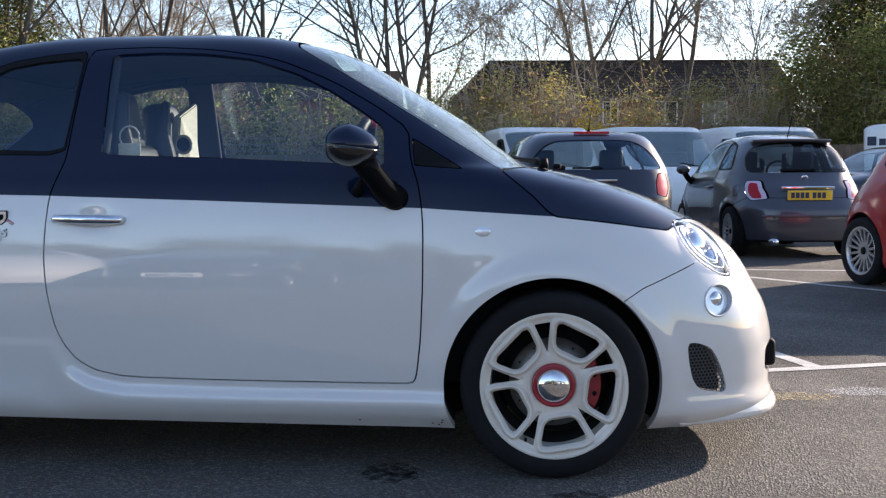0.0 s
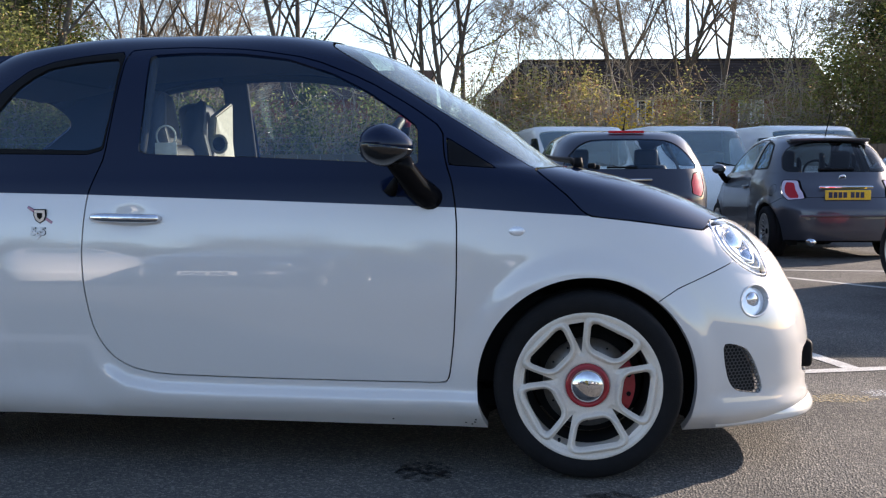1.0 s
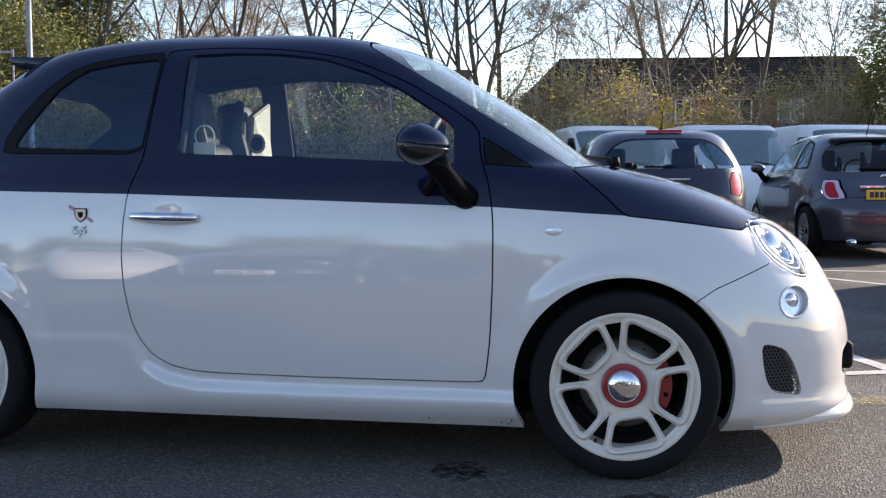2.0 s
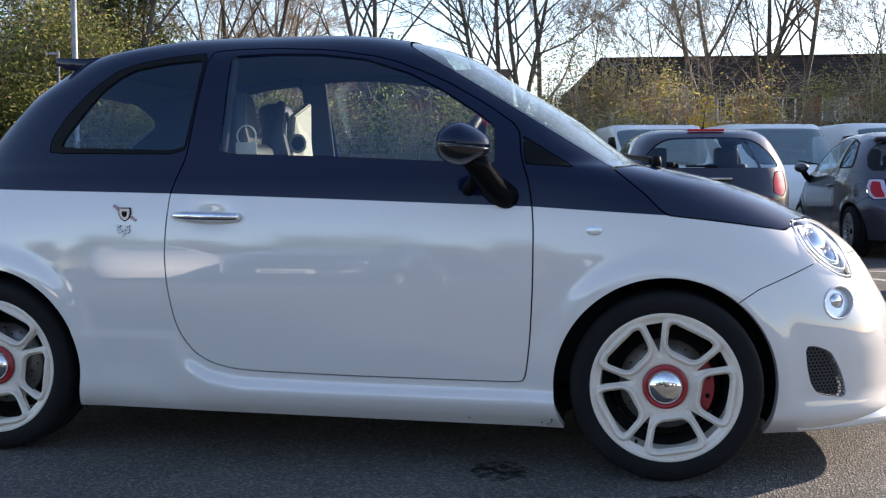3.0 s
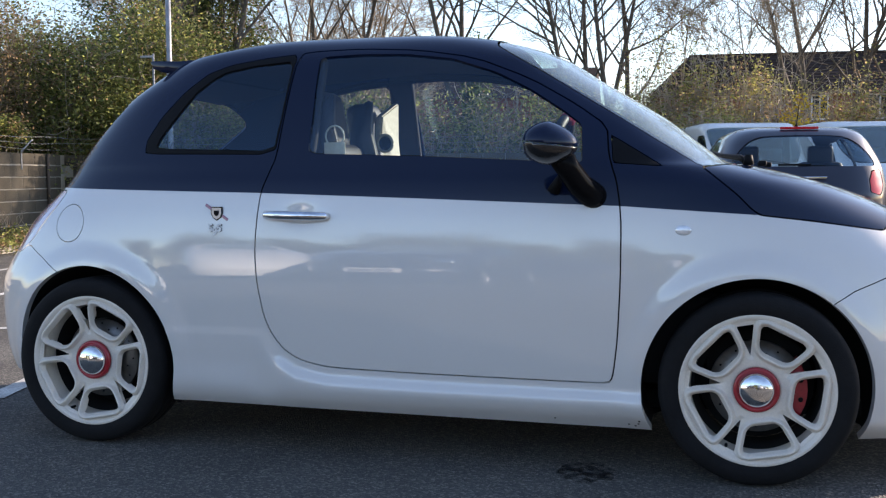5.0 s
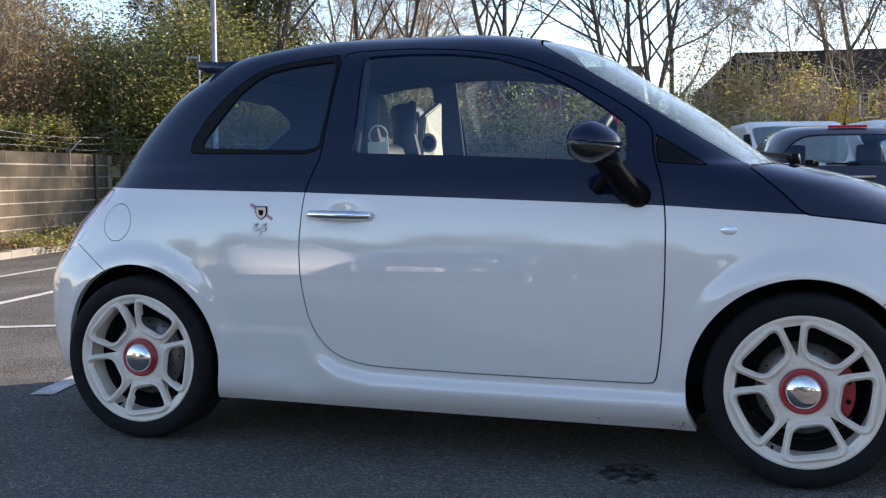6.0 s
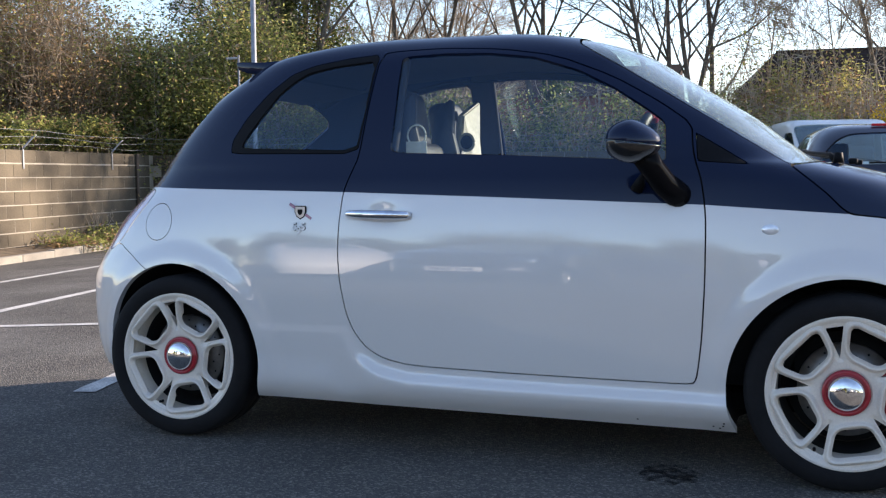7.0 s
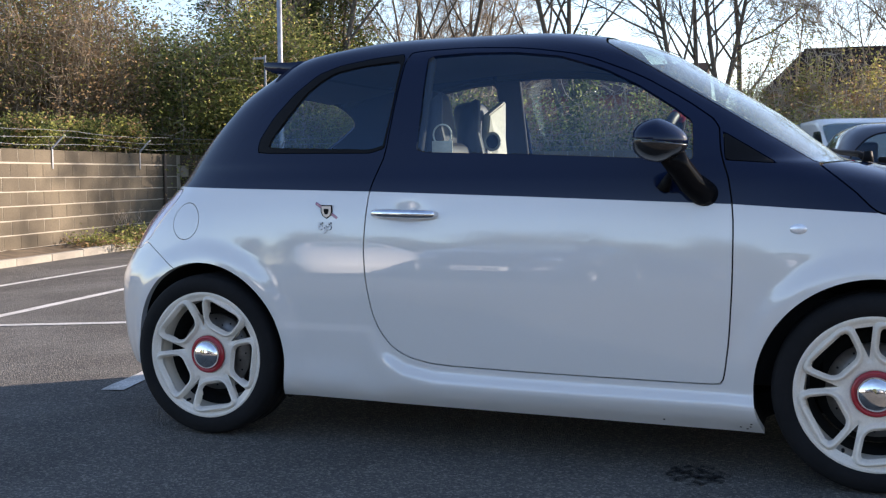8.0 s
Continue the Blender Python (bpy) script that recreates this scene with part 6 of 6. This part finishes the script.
for i in range(7):
    part("bar", box_bm((0.004, 0.042, 0.065), (0.773, 0.2 - 0.055 * i - (0.03 if i > 3 else 0), 0.52)), BAR_INK, front_plate)
blue_car.matrix_world = pose(0.20, 9.6, 0, 0, 0, 96.5)
part("brake_light", box_bm((0.03, 0.36, 0.025), (-2.72, 0, 1.40), 0.008), LENS_RED, blue_car, "red high-level brake light")
part("boot_strip", box_bm((0.02, 0.36, 0.02), (-3.19, 0.0, 0.92), 0.006), CHROME, blue_car)
mesh_part("aerial", *tube([(-2.55, 0, 1.42), (-2.57, 0, 1.45), (-2.72, 0, 1.66)], [0.02, 0.006, 0.003], 8), TRIM, blue_car)
part("rear_wiper", box_bm((0.02, 0.3, 0.02), (-3.10, 0.1, 1.04), 0.006), TRIM, blue_car)
for y in (-0.38, 0.38):
    part("headrest", box_bm((0.1, 0.26, 0.2), (-1.75, y, 1.15), 0.04), SEAT_BLACK, blue_car, smooth=True)
    part("seat_back", box_bm((0.16, 0.46, 0.6), (-1.75, y, 0.78), 0.06), SEAT_BLACK, blue_car, smooth=True)

VAN_GLASS = [("windscreen", [(0.36, 1.13), (-0.12, 1.5), (-0.5, 1.8), (-0.3, 1.86), (0.9, 1.86), (0.9, 1.13)], SCREEN_GLASS, True),
             ("door_window", [(0.12, 1.13), (-0.25, 1.5), (-0.48, 1.7), (-1.05, 1.7), (-1.08, 1.1)], GLASS_DARK, False)]
van = moulded(VAN, "white_van", "white panel van parked facing the car park", "van", "parked vans", VAN_PAINT, VAN_GLASS, (0.0, -2.95), 70, 120)
part("cab_seat", box_bm((0.2, 1.5, 0.9), (-1.0, 0, 1.0), 0.08), SEAT_BLACK, van, smooth=True)
part("bulkhead", box_bm((0.03, 1.6, 1.5), (-1.2, 0, 1.1), 0.01), TRIM, van)
part("dashboard", box_bm((0.4, 1.5, 0.15), (0.2, 0, 1.03), 0.05), TRIM, van, smooth=True)
mesh_part("aerial", *tube([(-0.62, 0.55, 1.9), (-0.95, 0.58, 2.2)], [0.006, 0.003], 6), TRIM, van)
mesh_part("wiper", *tube([(0.38, 0.5, 1.14), (0.28, 0.1, 1.22)], [0.012, 0.01], 6), TRIM, van)
van.matrix_world = pose(0.28, 16.9, 0, 0, 0, -77)
for x, y, a in ((2.54, 17.1, -76.5), (4.80, 17.3, -76)):
    copy_thing(van, pose(x, y, 0, 0, 0, a))
sign_van = copy_thing(van, pose(10.04, 16.77, 0, 0, 0, -20))
tagged(sign_van, "white panel van with dark lettering bars on its side")
for i, w in enumerate((0.16, 0.12, 0.10, 0.12, 0.12, 0.08, 0.10)):
    part("lettering", box_bm((w, 0.006, 0.17 if i == 0 else 0.13), (-3.60 + 0.19 * i, -VAN.side(-3.0, 1.62) - 0.003, 1.62 - (0 if i == 0 else 0.02)), 0.002, 1), BAR_INK, sign_van)
side_car = copy_thing(blue_car, pose(4.45, 13.3, 0, 0, 0, 200))
tagged(side_car, "very dark hatchback car parked crosswise beyond the red car")
# ---- behind the camera: what the paint and chrome mirror ----
silver_car = moulded(HATCH, "hatchback_car", "silver five-door hatchback car parked opposite", "car", "parked cars", SILVER_PAINT, HATCH_GLASS, (0.0, -2.55), 60, 90)
part("number_plate", box_bm((0.012, 0.52, 0.112), (0.765, 0, 0.46), 0.004), WINDOW_WHITE, silver_car, "white front number plate")
for y in (-0.55, 0.55):
    part("headlight", box_bm((0.14, 0.24, 0.12), (0.50, y, 0.71), 0.05, 3), CHROME, silver_car, smooth=True)
part("grille", box_bm((0.03, 0.7, 0.09), (0.735, 0, 0.66), 0.01), CHROME, silver_car)
silver_car.matrix_world = pose(1.5, -7.2, 0, 0, 0, 86)
copy_thing(silver_car, pose(4.2, -8.4, 0, 0, 0, 86))
copy_thing(silver_car, pose(-7.9, -16.0, 0, 0, 0, 178))
near_dark = copy_thing(blue_car, pose(-3.05, -6.9, 0, 0, 0, 90))
tagged(near_dark, "very dark blue hatchback car parked nose out opposite")
far_dark = copy_thing(blue_car, pose(-1.45, -16.4, 0, 0, 0, 0))
tagged(far_dark, "very dark blue hatchback car parked sideways opposite")
white_car = moulded(HATCH, "hatchback_car", "white five-door hatchback car parked opposite", "car", "parked cars", VAN_PAINT, HATCH_GLASS, (0.0, -2.55), 60, 90)
white_car.matrix_world = pose(-5.15, -7.7, 0, 0, 0, 55)
copy_thing(van, pose(4.5, -17.0, 0, 0, 0, 20))
for i, (x, y, turn, k) in enumerate(((-22, -25, 0, 0.9), (-17, -27, 60, 1.0), (-12.5, -25, 130, 0.8), (-8.6, -26, 200, 1.0), (-5, -24.5, 20, 0.75), (-1.5, -26, 90, 0.95), (2.2, -25, 170, 0.8), (6, -26.5, 250, 1.0), (10, -25, 310, 0.85), (15, -26, 40, 1.0), (20, -25, 100, 0.9))):
    copy_thing(far_hedge, pose(x, y, 0, 0, 0, turn) @ Matrix.Diagonal((1.5 * k, 1.5 * k, k, 1)))
# ---- blocks of the west wall and kerb stones, piece by piece ----
def rounded_block(size, name):
    """A block with softened edges, centred on its back face's middle."""
    bm = box_bm(size, (0, 0, 0), 0.006, 1)
    me = bpy.data.meshes.new(name)
    bm.to_mesh(me)
    bm.free()
    return me


block_meshes = [rounded_block((0.446 + dx, 0.1, 0.208), "block") for dx in (0.001, -0.001, -0.003)]
half_mesh = rounded_block((0.215, 0.1, 0.215), "block")
for me in (*block_meshes, half_mesh):
    me.materials.append(BLOCK)
first = 4.2
for c in range(COURSES):
    s = first + (0.225 if c % 2 else 0.0)
    while s + 0.44 < left_len:
        ob = new("block", random.choice(block_meshes))
        ob.parent = wall_west
        ob.matrix_basis = pose(s + 0.22, -0.002 + random.uniform(-0.002, 0.002), c * COURSE + 0.1125 + (0.008 if c == COURSES - 1 else 0.0), random.uniform(-0.3, 0.3), random.uniform(-0.2, 0.2), random.uniform(-0.3, 0.3))
        s += BLOCK_L
    if left_len - s > 0.22:
        ob = new("block", half_mesh)
        ob.parent = wall_west
        ob.matrix_basis = pose(s + 0.108, -0.002, c * COURSE + 0.1125)
kerb = thing("kerb", "pale concrete kerb stones along the verge", "kerb", "", "structure")
kerb.matrix_world = left_m
kerb_mesh = rounded_block((0.9, 0.125, 0.24), "kerb_stone")
kerb_mesh.materials.append(KERB)
for i in range(11):
    ob = new("kerb_stone", kerb_mesh)
    ob.parent = kerb
    ob.matrix_basis = pose(0.45 + i * 0.91, -0.83 + random.uniform(-0.006, 0.006), -0.15 + random.uniform(-0.008, 0.008), 0, 0, random.uniform(-0.4, 0.4))
